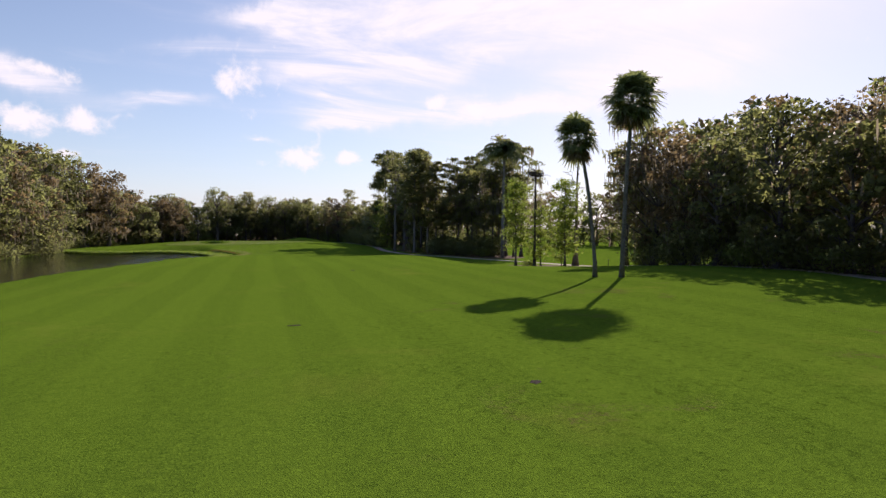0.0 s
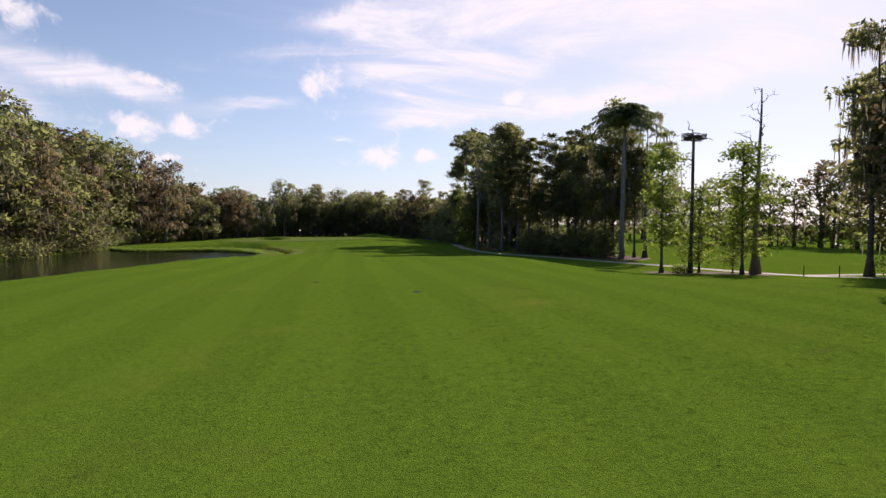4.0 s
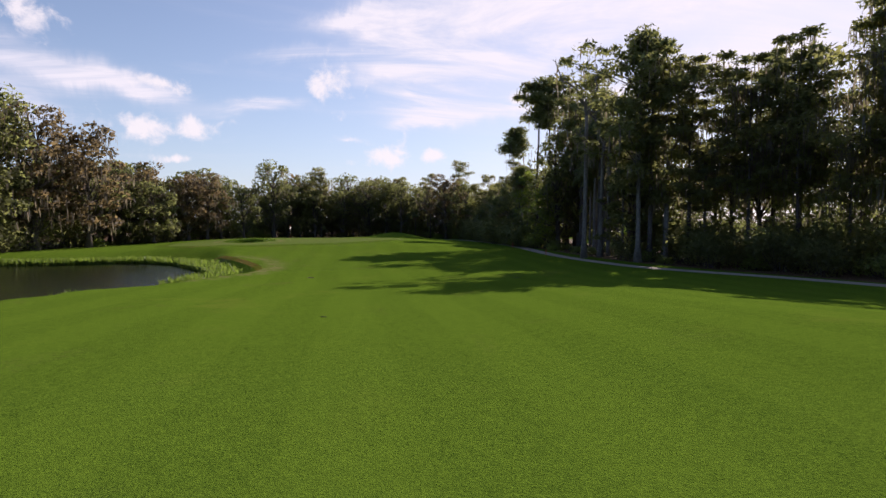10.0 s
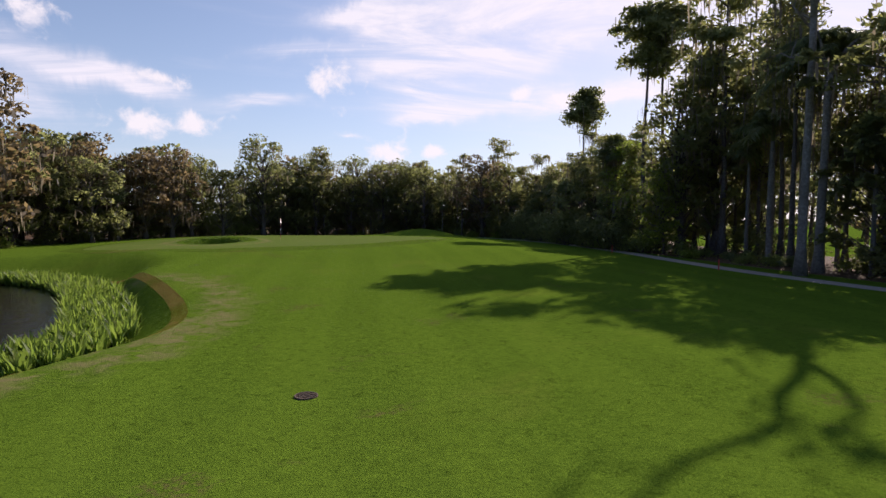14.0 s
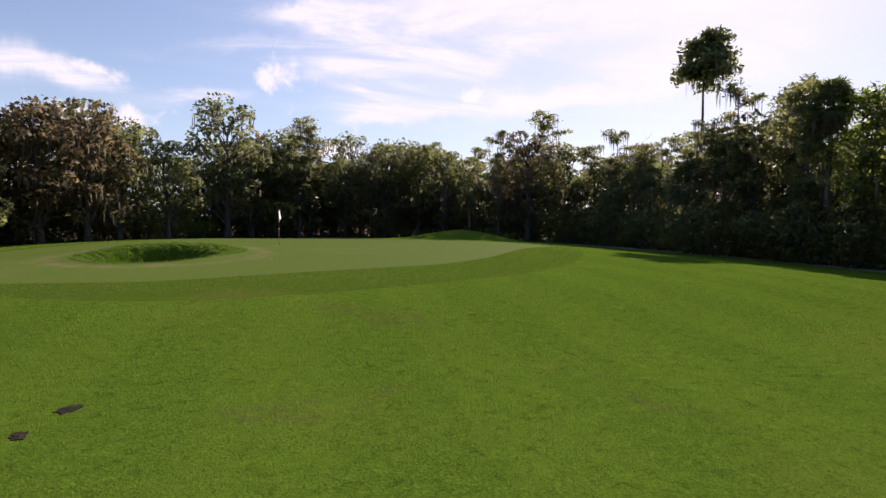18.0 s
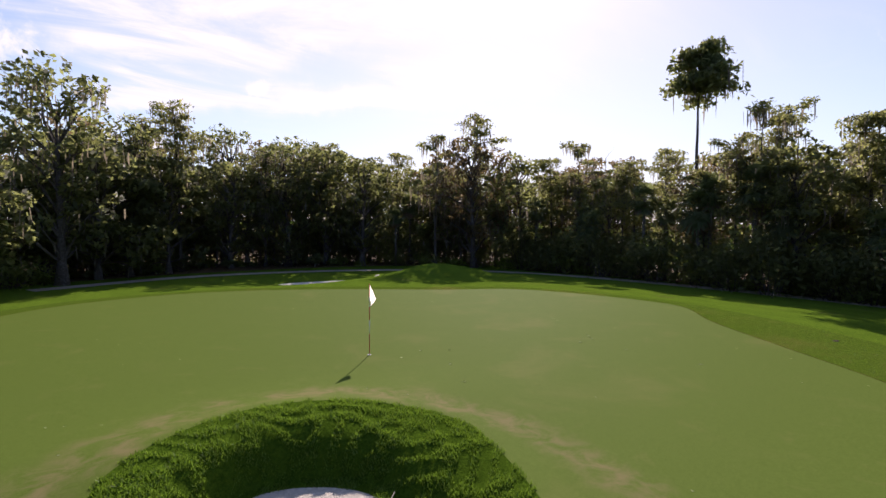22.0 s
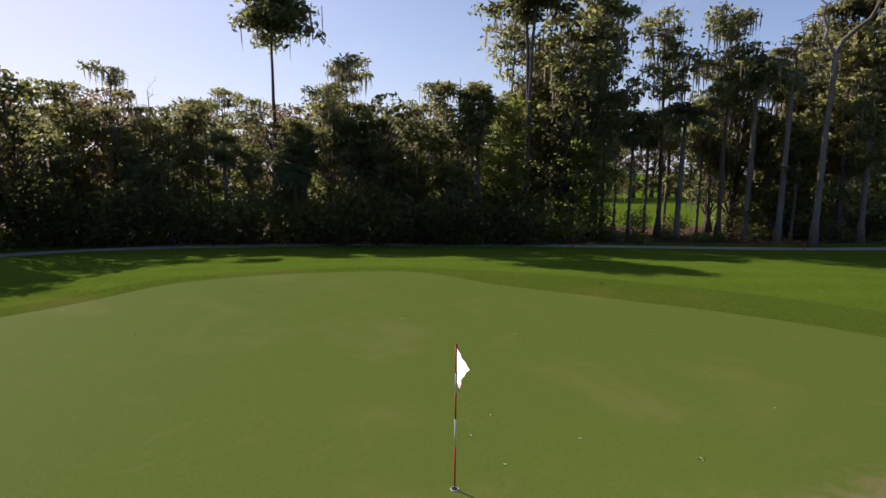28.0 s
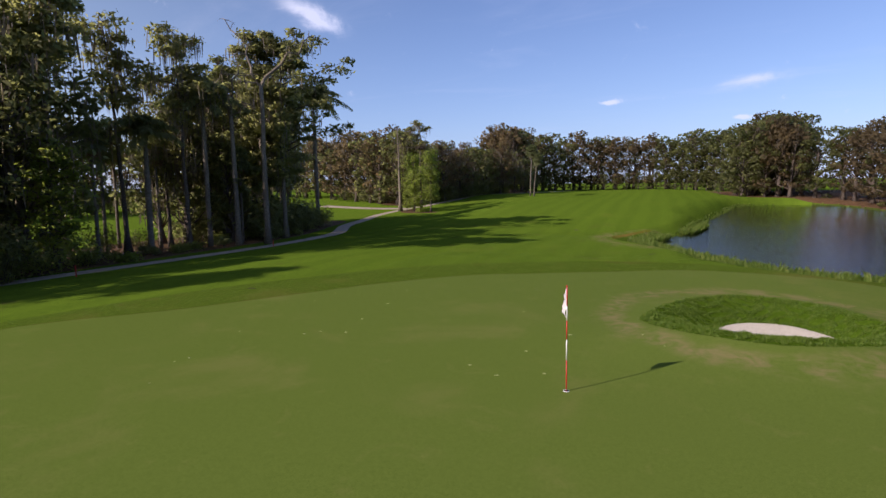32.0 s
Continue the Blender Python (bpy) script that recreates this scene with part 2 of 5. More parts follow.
def turf(name, low, high, dry, grain, stripes=0.0, dryness=0.5, relief=0.5, wear=0.0, ring=None, tufts=False, gloss=0.0):
    """Grass: blades as fine grain, tufts, mowing stripes, and paler dry patches."""
    mat, w, bsdf, end, place = surface(name)
    fine = w.noise(place, grain, 4, 0.75)
    tuft = w.noise(place, grain * 0.22, 4, 0.6)
    patch = w.noise(place, 0.23, 5, 0.6, 0.4)
    broad = w.noise(place, 0.045, 3, 0.5)
    base = w.mix(w.smooth(w.math("ADD", w.math("MULTIPLY", fine, 0.78), w.math("MULTIPLY", tuft, 0.22)), 0.30, 0.70), low, high)
    base = w.mix(w.math("MULTIPLY", w.smooth(w.math("ADD", w.math("MULTIPLY", patch, 0.7), w.math("MULTIPLY", broad, 0.3)), dryness, dryness + 0.22), 0.6), base, dry)
    if stripes:
        turnm = w.tree.nodes.new("ShaderNodeMapping")
        w.link(place, turnm.inputs[0])
        turnm.inputs["Rotation"].default_value = (0, 0, radians(2))
        wave = w.tree.nodes.new("ShaderNodeTexWave")
        wave.bands_direction = "X"
        w.link(turnm.outputs[0], wave.inputs[0])
        for key, v in (("Scale", 0.105), ("Distortion", 2.4), ("Detail", 1.5), ("Detail Scale", 0.35)):
            wave.inputs[key].default_value = v
        band = w.smooth(wave.outputs[1], 0.35, 0.65)
        base = w.mix(w.math("MULTIPLY", band, stripes), base, w.mix(0.5, base, high))
    if tufts:
        at = w.tree.nodes.new("ShaderNodeSeparateXYZ")
        w.link(place, at.inputs[0])
        wob = w.math("MULTIPLY", w.math("SUBTRACT", broad, 0.5), 9.0)
        rough = w.math("MULTIPLY", w.smooth(w.math("ADD", at.outputs[0], wob), 1.8, 4.0), w.math("SUBTRACT", 1.0, w.smooth(at.outputs[1], 50, 80)))
        rough = w.math("ADD", 0.25, w.math("MULTIPLY", 0.75, w.math("MAXIMUM", rough, w.smooth(at.outputs[1], 96, 124))))
        clod = w.noise(place, 5.0, 5, 0.7, 0.8)
        base = w.mix(w.math("MULTIPLY", w.math("SUBTRACT", 1.0, w.smooth(clod, 0.30, 0.47)), w.math("MULTIPLY", rough, 0.55)), base, tuple(v * 0.5 for v in low))
        base = w.mix(w.math("MULTIPLY", w.smooth(clod, 0.56, 0.75), w.math("MULTIPLY", rough, 0.5)), base, tuple(v * 1.35 for v in high))
        bare = w.math("MULTIPLY", w.smooth(w.noise(place, 0.33, 4, 0.6, 0.5), 0.60, 0.70), w.smooth(w.noise(place, 9.0, 4, 0.7), 0.42, 0.62))
        base = w.mix(w.math("MULTIPLY", bare, w.math("MULTIPLY", rough, 0.7)), base, (0.11, 0.085, 0.035))
    if ring:
        cx, cy, rx, ry = ring
        off = w.vec("MULTIPLY", w.vec("SUBTRACT", place, (cx, cy, 0)), (1 / rx, 1 / ry, 0))
        far = w.math("ADD", w.vec("LENGTH", off), w.math("MULTIPLY", w.math("SUBTRACT", w.noise(place, 0.7, 4, 0.6), 0.5), 0.5))
        band = w.math("MULTIPLY", w.smooth(far, 1.02, 1.2), w.math("SUBTRACT", 1.0, w.smooth(far, 1.24, 1.5)))
        base = w.mix(w.math("MULTIPLY", band, w.smooth(w.noise(place, 1.6, 5, 0.65, 0.5), 0.36, 0.66)), base, (0.180, 0.160, 0.066))
    if wear:
        scuff = w.noise(place, 0.9, 6, 0.7, 0.6)
        base = w.mix(w.math("MULTIPLY", w.smooth(scuff, 0.56, 0.7), wear), base, dry)
    w.link(base, bsdf.inputs["Base Color"])
    bsdf.inputs["Roughness"].default_value = 0.75
    bsdf.inputs["Specular IOR Level"].default_value = gloss
    bump(w, bsdf, w.math("ADD", fine, w.math("MULTIPLY", tuft, 0.5)), relief, 0.05)
    return mat


FAIRWAY = turf("fairway_grass", (0.047, 0.088, 0.010), (0.116, 0.188, 0.018), (0.168, 0.180, 0.030), 30, stripes=0.42, dryness=0.54, relief=0.55, ring=(-7.0, 131.5, 5.6, 8.0), tufts=True)
GREEN = turf("green_grass", (0.072, 0.109, 0.017), (0.117, 0.162, 0.031), (0.175, 0.168, 0.055), 70, dryness=0.53, relief=0.06, wear=0.2, gloss=0.008, ring=(-6.9, 165.9, 3.5, 4.1))
COLLAR = turf("collar_grass", (0.042, 0.074, 0.008), (0.090, 0.138, 0.017), (0.150, 0.128, 0.036), 30, dryness=0.50, relief=0.4, wear=0.30)
BANK = turf("bunker_grass", (0.030, 0.066, 0.005), (0.080, 0.138, 0.012), (0.12, 0.13, 0.02), 18, dryness=0.6, relief=1.0)


DRY = turf("dry_grass", (0.085, 0.095, 0.010), (0.145, 0.150, 0.020), (0.25, 0.150, 0.05), 30, dryness=0.38, relief=0.5, wear=0.7)


CUT = turf("cut_edge_soil", (0.040, 0.042, 0.008), (0.085, 0.080, 0.018), (0.12, 0.09, 0.03), 30, dryness=0.45, relief=0.8)


def ground_stuff(name, a, b, c, grain, relief, rough=0.9):
    mat, w, bsdf, end, place = surface(name)
    fine = w.noise(place, grain, 6, 0.7)
    patch = w.noise(place, grain * 0.05, 5, 0.6, 0.5)
    base = w.ramp(fine, [(0.3, a), (0.55, b), (0.75, c)])
    base = w.mix(w.math("MULTIPLY", w.smooth(patch, 0.45, 0.7), 0.6), base, a)
    w.link(base, bsdf.inputs["Base Color"])
    bsdf.inputs["Roughness"].default_value = rough
    bsdf.inputs["Specular IOR Level"].default_value = 0.12
    bump(w, bsdf, fine, relief, 0.06)
    return mat


MULCH = ground_stuff("leaf_litter", (0.046, 0.026, 0.014), (0.115, 0.066, 0.034), (0.20, 0.12, 0.065), 9, 0.9)
SAND = ground_stuff("bunker_sand", (0.42, 0.37, 0.30), (0.58, 0.52, 0.43), (0.70, 0.64, 0.55), 14, 0.5)
PAVING = ground_stuff("path_concrete", (0.24, 0.195, 0.155), (0.37, 0.31, 0.25), (0.48, 0.41, 0.34), 5, 0.15, 0.8)
MUD = ground_stuff("pond_mud", (0.015, 0.013, 0.008), (0.03, 0.026, 0.015), (0.05, 0.04, 0.025), 3, 0.4)
BARK = ground_stuff("bark", (0.055, 0.042, 0.034), (0.13, 0.105, 0.088), (0.24, 0.21, 0.18), 7, 0.9)
PALE_BARK = ground_stuff("pale_bark", (0.115, 0.095, 0.075), (0.225, 0.192, 0.155), (0.34, 0.295, 0.25), 6, 0.7)
PALM_BARK = ground_stuff("palm_bark", (0.09, 0.075, 0.06), (0.20, 0.17, 0.14), (0.30, 0.26, 0.22), 11, 0.8)
STICKS = ground_stuff("nest_sticks", (0.04, 0.03, 0.025), (0.10, 0.08, 0.06), (0.16, 0.13, 0.10), 10, 0.9)


def foliage(name, a, b, c, glow=0.62):
    """Leaves that let some sun through, each a little different."""
    mat, w, bsdf, end, place = surface(name)
    island = w.tree.nodes.new("ShaderNodeNewGeometry").outputs["Random Per Island"]
    each = w.tree.nodes.new("ShaderNodeObjectInfo").outputs["Random"]
    base = w.ramp(island, [(0.0, a), (0.55, b), (1.0, c)])
    base = w.mix(w.math("MULTIPLY", each, 0.55), base, w.mix(0.5, a, (b[0] * 1.2, b[1] * 0.9, b[2] * 0.9)))
    w.link(base, bsdf.inputs["Base Color"])
    bsdf.inputs["Roughness"].default_value = 0.55
    bsdf.inputs["Specular IOR Level"].default_value = 0.3
    thin = w.tree.nodes.new("ShaderNodeBsdfTranslucent")
    w.link(w.mix(0.5, base, (b[0] * 4.1, b[1] * 3.9, b[2] * 3.2)), thin.inputs[0])
    both = w.tree.nodes.new("ShaderNodeMixShader")
    both.inputs[0].default_value = glow
    w.link(bsdf.outputs[0], both.inputs[1])
    w.link(thin.outputs[0], both.inputs[2])
    w.link(both.outputs[0], end.inputs[0])
    return mat


OAK_LEAF = foliage("oak_leaves", (0.064, 0.076, 0.030), (0.112, 0.126, 0.048), (0.168, 0.174, 0.074), 0.66)
RUST_LEAF = foliage("rusty_leaves", (0.070, 0.058, 0.032), (0.112, 0.086, 0.046), (0.165, 0.125, 0.068), 0.60)
CYPRESS_LEAF = foliage("cypress_needles", (0.090, 0.102, 0.042), (0.152, 0.162, 0.062), (0.205, 0.200, 0.086), 0.66)
FRESH_LEAF = foliage("fresh_leaves", (0.074, 0.112, 0.022), (0.138, 0.184, 0.034), (0.225, 0.262, 0.054), 0.60)
PALM_LEAF = foliage("palm_leaves", (0.060, 0.078, 0.036), (0.108, 0.130, 0.056), (0.170, 0.190, 0.085), 0.42)
DEAD_FROND = foliage("dead_fronds", (0.095, 0.070, 0.044), (0.16, 0.12, 0.078), (0.24, 0.185, 0.125), 0.35)
MOSS = foliage("hanging_moss", (0.082, 0.073, 0.058), (0.130, 0.116, 0.093), (0.190, 0.170, 0.138), 0.55)
SHRUB_LEAF = foliage("shrub_leaves", (0.070, 0.098, 0.026), (0.136, 0.172, 0.046), (0.235, 0.255, 0.080), 0.58)
REED_LEAF = foliage("reed_leaves", (0.060, 0.105, 0.016), (0.12, 0.18, 0.03), (0.22, 0.25, 0.06), 0.45)
BLADE = foliage("grass_blades", (0.043, 0.096, 0.009), (0.096, 0.174, 0.017), (0.189, 0.225, 0.043), 0.3)


def painted(name, colour, rough=0.45):
    mat, w, bsdf, end, place = surface(name)
    dirt = w.noise(place, 14, 5, 0.6)
    w.link(w.mix(w.math("MULTIPLY", w.smooth(dirt, 0.5, 0.8), 0.25), colour, tuple(v * 0.6 for v in colour)), bsdf.inputs["Base Color"])
    bsdf.inputs["Roughness"].default_value = rough
    return mat


RED = painted("red_paint", (0.55, 0.02, 0.025))
WHITE = painted("white_paint", (0.80, 0.79, 0.77))
CLOTH = foliage("flag_cloth", (0.74, 0.72, 0.78), (0.78, 0.76, 0.80), (0.80, 0.79, 0.82), 0.5)
BLACK = painted("dark_plastic_and_hole_shade", (0.02, 0.02, 0.02))
STEEL = painted("grey_handle", (0.07, 0.06, 0.05))

WATER, w, bsdf, end, place = surface("pond_water")
ripple = w.noise(place, 2.6, 4, 0.6, 0.3)
bsdf.inputs["Base Color"].default_value = (0.010, 0.011, 0.007, 1)
bsdf.inputs["Roughness"].default_value = 0.04
bsdf.inputs["IOR"].default_value = 1.33
bump(w, bsdf, ripple, 0.6, 0.09)


# ---- mesh helpers ----
class Shape:
    """Gathers points and faces, then makes one mesh."""

    def __init__(self):
        self.v, self.f, self.count, self.n = [], [], 0, []

    def add(self, points, faces, normals=None):
        points = np.asarray(points, float).reshape(-1, 3)
        if normals is not None:
            self.n.append(np.asarray(normals, float).reshape(-1, 3))
        self.f += [tuple(i + self.count for i in face) for face in faces]
        self.v.append(points)
        self.count += len(points)

    def tube(self, line, radii, sides=6, cap=True):
        line = np.asarray(line, float)
        way = np.gradient(line, axis=0)
        way /= np.linalg.norm(way, axis=1)[:, None] + 1e-9
        ref = np.where(np.abs(way[:, 2:3]) > 0.9, [[1.0, 0, 0]], [[0, 0, 1.0]])
        a = np.cross(way, ref)
        a /= np.linalg.norm(a, axis=1)[:, None] + 1e-9
        b = np.cross(way, a)
        ang = np.linspace(0, 2 * np.pi, sides, endpoint=False)
        ring = a[:, None] * np.cos(ang)[None, :, None] + b[:, None] * np.sin(ang)[None, :, None]
        pts = line[:, None] + ring * np.asarray(radii, float)[:, None, None]
        faces = [(k * sides + i, k * sides + (i + 1) % sides, (k + 1) * sides + (i + 1) % sides, (k + 1) * sides + i)
                 for k in range(len(line) - 1) for i in range(sides)]
        if cap:
            faces += [tuple(range(sides))[::-1], tuple((len(line) - 1) * sides + i for i in range(sides))]
        self.add(pts.reshape(-1, 3), faces)

    def leaves(self, rng, centres, size, aspect=0.5, droop=0.0, heart=None):
        """Small sprays of leaves, one at each centre, turned at random; with a heart they face away from it and take the clump's round shading."""
        c = np.asarray(centres, float)
        m = len(c)
        u = rng.normal(size=(m, 3))
        u[:, 2] = u[:, 2] * 0.7 - droop
        u /= np.linalg.norm(u, axis=1)[:, None]
        v = np.cross(u, rng.normal(size=(m, 3)))
        v /= np.linalg.norm(v, axis=1)[:, None] + 1e-9
        k = np.cross(u, v)
        s = size * rng.uniform(0.6, 1.35, (m, 1))
        if heart is None:
            pts = np.stack([c - u * s, c + u * s * 0.55 + v * s * aspect, c + u * s + k * s * 0.3 - v * s * aspect * 0.6], 1)
            self.add(pts, (np.arange(m)[:, None] * 3 + np.arange(3)).tolist())
            return
        out = c - np.asarray(heart, float)
        out /= np.linalg.norm(out, axis=1)[:, None] + 1e-6
        v = np.where((k * out).sum(1, keepdims=True) < 0, -v, v)
        pts = np.stack([c - u * s, c + u * s * 0.1 - v * s * aspect, c + u * s, c + u * s * 0.25 + v * s * aspect], 1)
        soft = out + [0, 0, 0.30] + rng.normal(size=(m, 3)) * 0.33
        soft /= np.linalg.norm(soft, axis=1)[:, None]
        self.add(pts, (np.arange(m)[:, None] * 4 + np.arange(4)).tolist(), np.repeat(soft, 4, 0))

    def strands(self, rng, tops, long, wide):
        """Hanging strands that taper to a point, a little wind-blown."""
        t = np.asarray(tops, float)
        m = len(t)
        ang = rng.uniform(0, np.pi, m)
        side = np.stack([np.cos(ang), np.sin(ang), np.zeros(m)], 1) * wide * rng.uniform(0.6, 1.4, (m, 1))
        fall = long * rng.uniform(0.35, 1.2, (m, 1)) * np.array([[0.0, 0.0, -1.0]]) + rng.normal(size=(m, 3)) * [0.1, 0.1, 0]
        pts = np.stack([t - side * 0.5, t + side * 0.5, t + fall * 0.55 + side * 0.7, t + fall, t + fall * 0.5 - side * 0.6], 1)
        self.add(pts, (np.arange(m)[:, None] * 5 + np.arange(5)).tolist())

    def mesh(self, name, *mats, smooth=False):
        me = bpy.data.meshes.new(name)
        me.from_pydata(np.concatenate(self.v).tolist() if self.v else [], [], self.f)
        for m in mats:
            me.materials.append(m)
        soft = self.n and sum(map(len, self.n)) == self.count
        if smooth or soft:
            me.polygons.foreach_set("use_smooth", [True] * len(me.polygons))
        me.update()
        if soft:
            me.normals_split_custom_set_from_vertices(np.concatenate(self.n).tolist())
        return me


def part(name, shape, material, parent, label="", smooth=False):
    ob = new(name, shape.mesh(name, material, smooth=smooth) if isinstance(shape, Shape) else shape)
    ob.parent = parent
    return tagged(ob, label) if label else ob


def thing(name, label, category, group="", kind=""):
    return tagged(new(name), label, category, group, kind)


def closed(points, steps=8):
    """A smooth closed curve through a few points."""
    p = np.asarray(points, float)
    t = np.linspace(0, 1, steps, endpoint=False)[:, None]
    out = []
    for i in range(len(p)):
        a, b, c, d = p[i - 1], p[i], p[(i + 1) % len(p)], p[(i + 2) % len(p)]
        out.append(0.5 * (2 * b + (c - a) * t + (2 * a - 5 * b + 4 * c - d) * t ** 2 + (3 * b - a - 3 * c + d) * t ** 3))
    return np.concatenate(out)


def opened(points, steps=8):
    p = np.asarray(points, float)
    p = np.concatenate([[2 * p[0] - p[1]], p, [2 * p[-1] - p[-2]]])
    t = np.linspace(0, 1, steps, endpoint=False)[:, None]
    out = []
    for i in range(1, len(p) - 2):
        a, b, c, d = p[i - 1], p[i], p[i + 1], p[i + 2]
        out.append(0.5 * (2 * b + (c - a) * t + (2 * a - 5 * b + 4 * c - d) * t ** 2 + (3 * b - a - 3 * c + d) * t ** 3))
    return np.concatenate(out + [p[-2:-1]])


def ribbon(line, wide):
    way = np.gradient(line, axis=0)
    way /= np.linalg.norm(way, axis=1)[:, None]
    side = np.stack([-way[:, 1], way[:, 0]], 1) * wide / 2
    return np.concatenate([line + side, (line - side)[::-1]])


def inside(poly, x, y):
    hit = np.zeros(x.shape, bool)
    px, py = poly[:, 0], poly[:, 1]
    for i in range(len(poly)):
        x0, y0, x1, y1 = px[i - 1], py[i - 1], px[i], py[i]
        if y0 == y1:
            continue
        hit ^= ((y0 > y) != (y1 > y)) & (x < (x1 - x0) * (y - y0) / (y1 - y0) + x0)
    return hit


def away(poly, x, y):
    """Signed distance to a closed outline: negative inside."""
    best = np.full(x.shape, 1e9)
    for i in range(len(poly)):
        a, b = poly[i - 1], poly[i]
        d = b - a
        t = np.clip(((x - a[0]) * d[0] + (y - a[1]) * d[1]) / (d @ d + 1e-12), 0, 1)
        best = np.minimum(best, (x - a[0] - t * d[0]) ** 2 + (y - a[1] - t * d[1]) ** 2)
    return np.sqrt(best) * np.where(inside(poly, x, y), -1, 1)


def step(a, b, x):
    t = np.clip((x - a) / (b - a), 0, 1)
    return t * t * (3 - 2 * t)


# ---- plan of the hole ----
GREEN_EDGE = closed([(-9.6, 156), (-13, 157.4), (-16.5, 162), (-18, 172), (-16, 184), (-12, 189.8), (-7.8, 193), (-1.7, 194), (4.5, 191), (10.4, 185.8), (14, 183.4), (15.8, 179.6), (16.4, 175.4), (15.8, 172.9), (12.6, 169.9),
                     (9.8, 166.1), (7.3, 162.6), (4.2, 159.6), (1.4, 158.4), (-2.2, 156.9), (-5.4, 155.6)])
COLLAR_EDGE = closed([(-9.8, 154.3), (-14, 155.8), (-17.9, 161.3), (-19.6, 172), (-17.5, 184.7), (-13, 191.1), (-8.2, 194.5), (-1.4, 195.5), (5.2, 192.4), (11.1, 187.1), (14.9, 184.6), (17.1, 180.3), (17.9, 175.4), (17.2, 172.2), (15.2, 167.7),
                      (12.8, 163.6), (10.1, 159.8), (6.5, 156.3), (3, 154.4), (-1, 152.8), (-5, 152.4)])
RIM = closed([(-3.5, 167.2), (-4.5, 168.9), (-6.1, 169.8), (-7.4, 169.8), (-9, 169.1), (-9.9, 168), (-10.3, 165.4), (-9, 162.6), (-6.9, 161.7), (-5.3, 162.9), (-4.2, 164.8)], 10)
PIT = closed([(-5.7, 165.9), (-6.1, 167.3), (-7.4, 168), (-8.8, 167.1), (-9.2, 165.8), (-8.2, 164.2), (-6.9, 164.1), (-6, 164.9)], 10)
BACK_PIT = closed([(5.2, 199.1), (8.2, 196.7), (11, 195), (11.9, 196), (11.7, 198.2), (9.6, 199.4), (6.2, 199.8)])
POND = closed([(-2.9, 130.8), (-4.2, 126.5), (-6.4, 122), (-8.8, 116), (-10.8, 107), (-12.6, 97), (-14.8, 87), (-17.5, 76), (-20, 64), (-22.5, 53), (-27, 44), (-37, 39), (-44, 48), (-44, 72), (-42, 96), (-39, 115),
               (-38, 130), (-37, 142), (-37, 153), (-33.5, 155), (-30, 150.5), (-26, 148.6), (-20, 149.6), (-15, 150), (-10, 146), (-6, 138.8)])
PATH_LINE = opened([(18.9, -16.7), (24.9, 15.5), (30.6, 38), (34.7, 48.7), (35.2, 55.2), (35.9, 63.9), (37.9, 71.3), (39.5, 77.4), (41.4, 81.2), (42, 88.5), (40.7, 97.6), (38.2, 106.3), (35.4, 117.1), (30.8, 127), (29.6, 133), (29.3, 142), (30.3, 152), (31.8, 162), (32.4, 172), (32, 183), (30, 194), (25, 202), (15, 208), (2, 210), (-10, 206)])
SPUR_LINE = opened([(41.1, 80.9), (44.7, 81), (50.8, 80.3), (65.1, 75.9)])
PATH_EDGE, SPUR_EDGE = ribbon(PATH_LINE, 1.7), ribbon(SPUR_LINE, 2.6)
EAST_WOOD = closed([(33, 202), (33.8, 186.9), (34, 175), (33.4, 164.4), (32.8, 152.6), (32.4, 141), (33.2, 130.6), (36.6, 119.3), (40.1, 108.9), (45, 109.3), (49, 115.5), (46.9, 131.3), (47.8, 153), (47.8, 174.2), (57.2, 199.2)], 6)
SOUTH_WOOD = closed([(26.6, 18.8), (32.6, 33.2), (36.9, 43.9), (37.2, 55), (39.4, 66.6), (42.4, 74.7), (49.6, 74.6), (60.9, 62.7), (80, 40.1), (71.1, -16.4), (34.1, -6)], 6)
NORTH_WOOD = closed([(40, 206), (30, 207), (22, 211), (12, 213), (0, 213), (-12, 209), (-19, 203), (-23, 198), (-29, 188), (-33, 176), (-37, 163), (-37.6, 152), (-38.4, 138), (-40.5, 112), (-43, 90), (-45, 66), (-44, 46), (-36, 36), (-26, 31), (-24, 14),
                     (-36, -14), (-140, 10), (-160, 150), (-120, 290), (0, 340), (80, 300), (70, 230)], 6)
DRY_LINE = opened([(-4.6, 121.5), (-2.6, 125.9), (-1.2, 130.8), (-4.4, 139.4), (-8.8, 147), (-14.4, 151.7)])
way = np.roll(GREEN_EDGE, -1, 0) - np.roll(GREEN_EDGE, 1, 0)
CUT_EDGE = GREEN_EDGE + np.stack([-way[:, 1], way[:, 0]], 1) / np.linalg.norm(way, axis=1)[:, None] * 0.05
DRY_EDGE = ribbon(DRY_LINE, 0.5)
CLUMP_BED = closed([(32.2, 87.6), (32.6, 90), (35, 90.6), (38, 90), (40, 88), (40.8, 84.6), (40, 82), (38.6, 82.6), (37, 85.8), (34.4, 86.8)], 6)


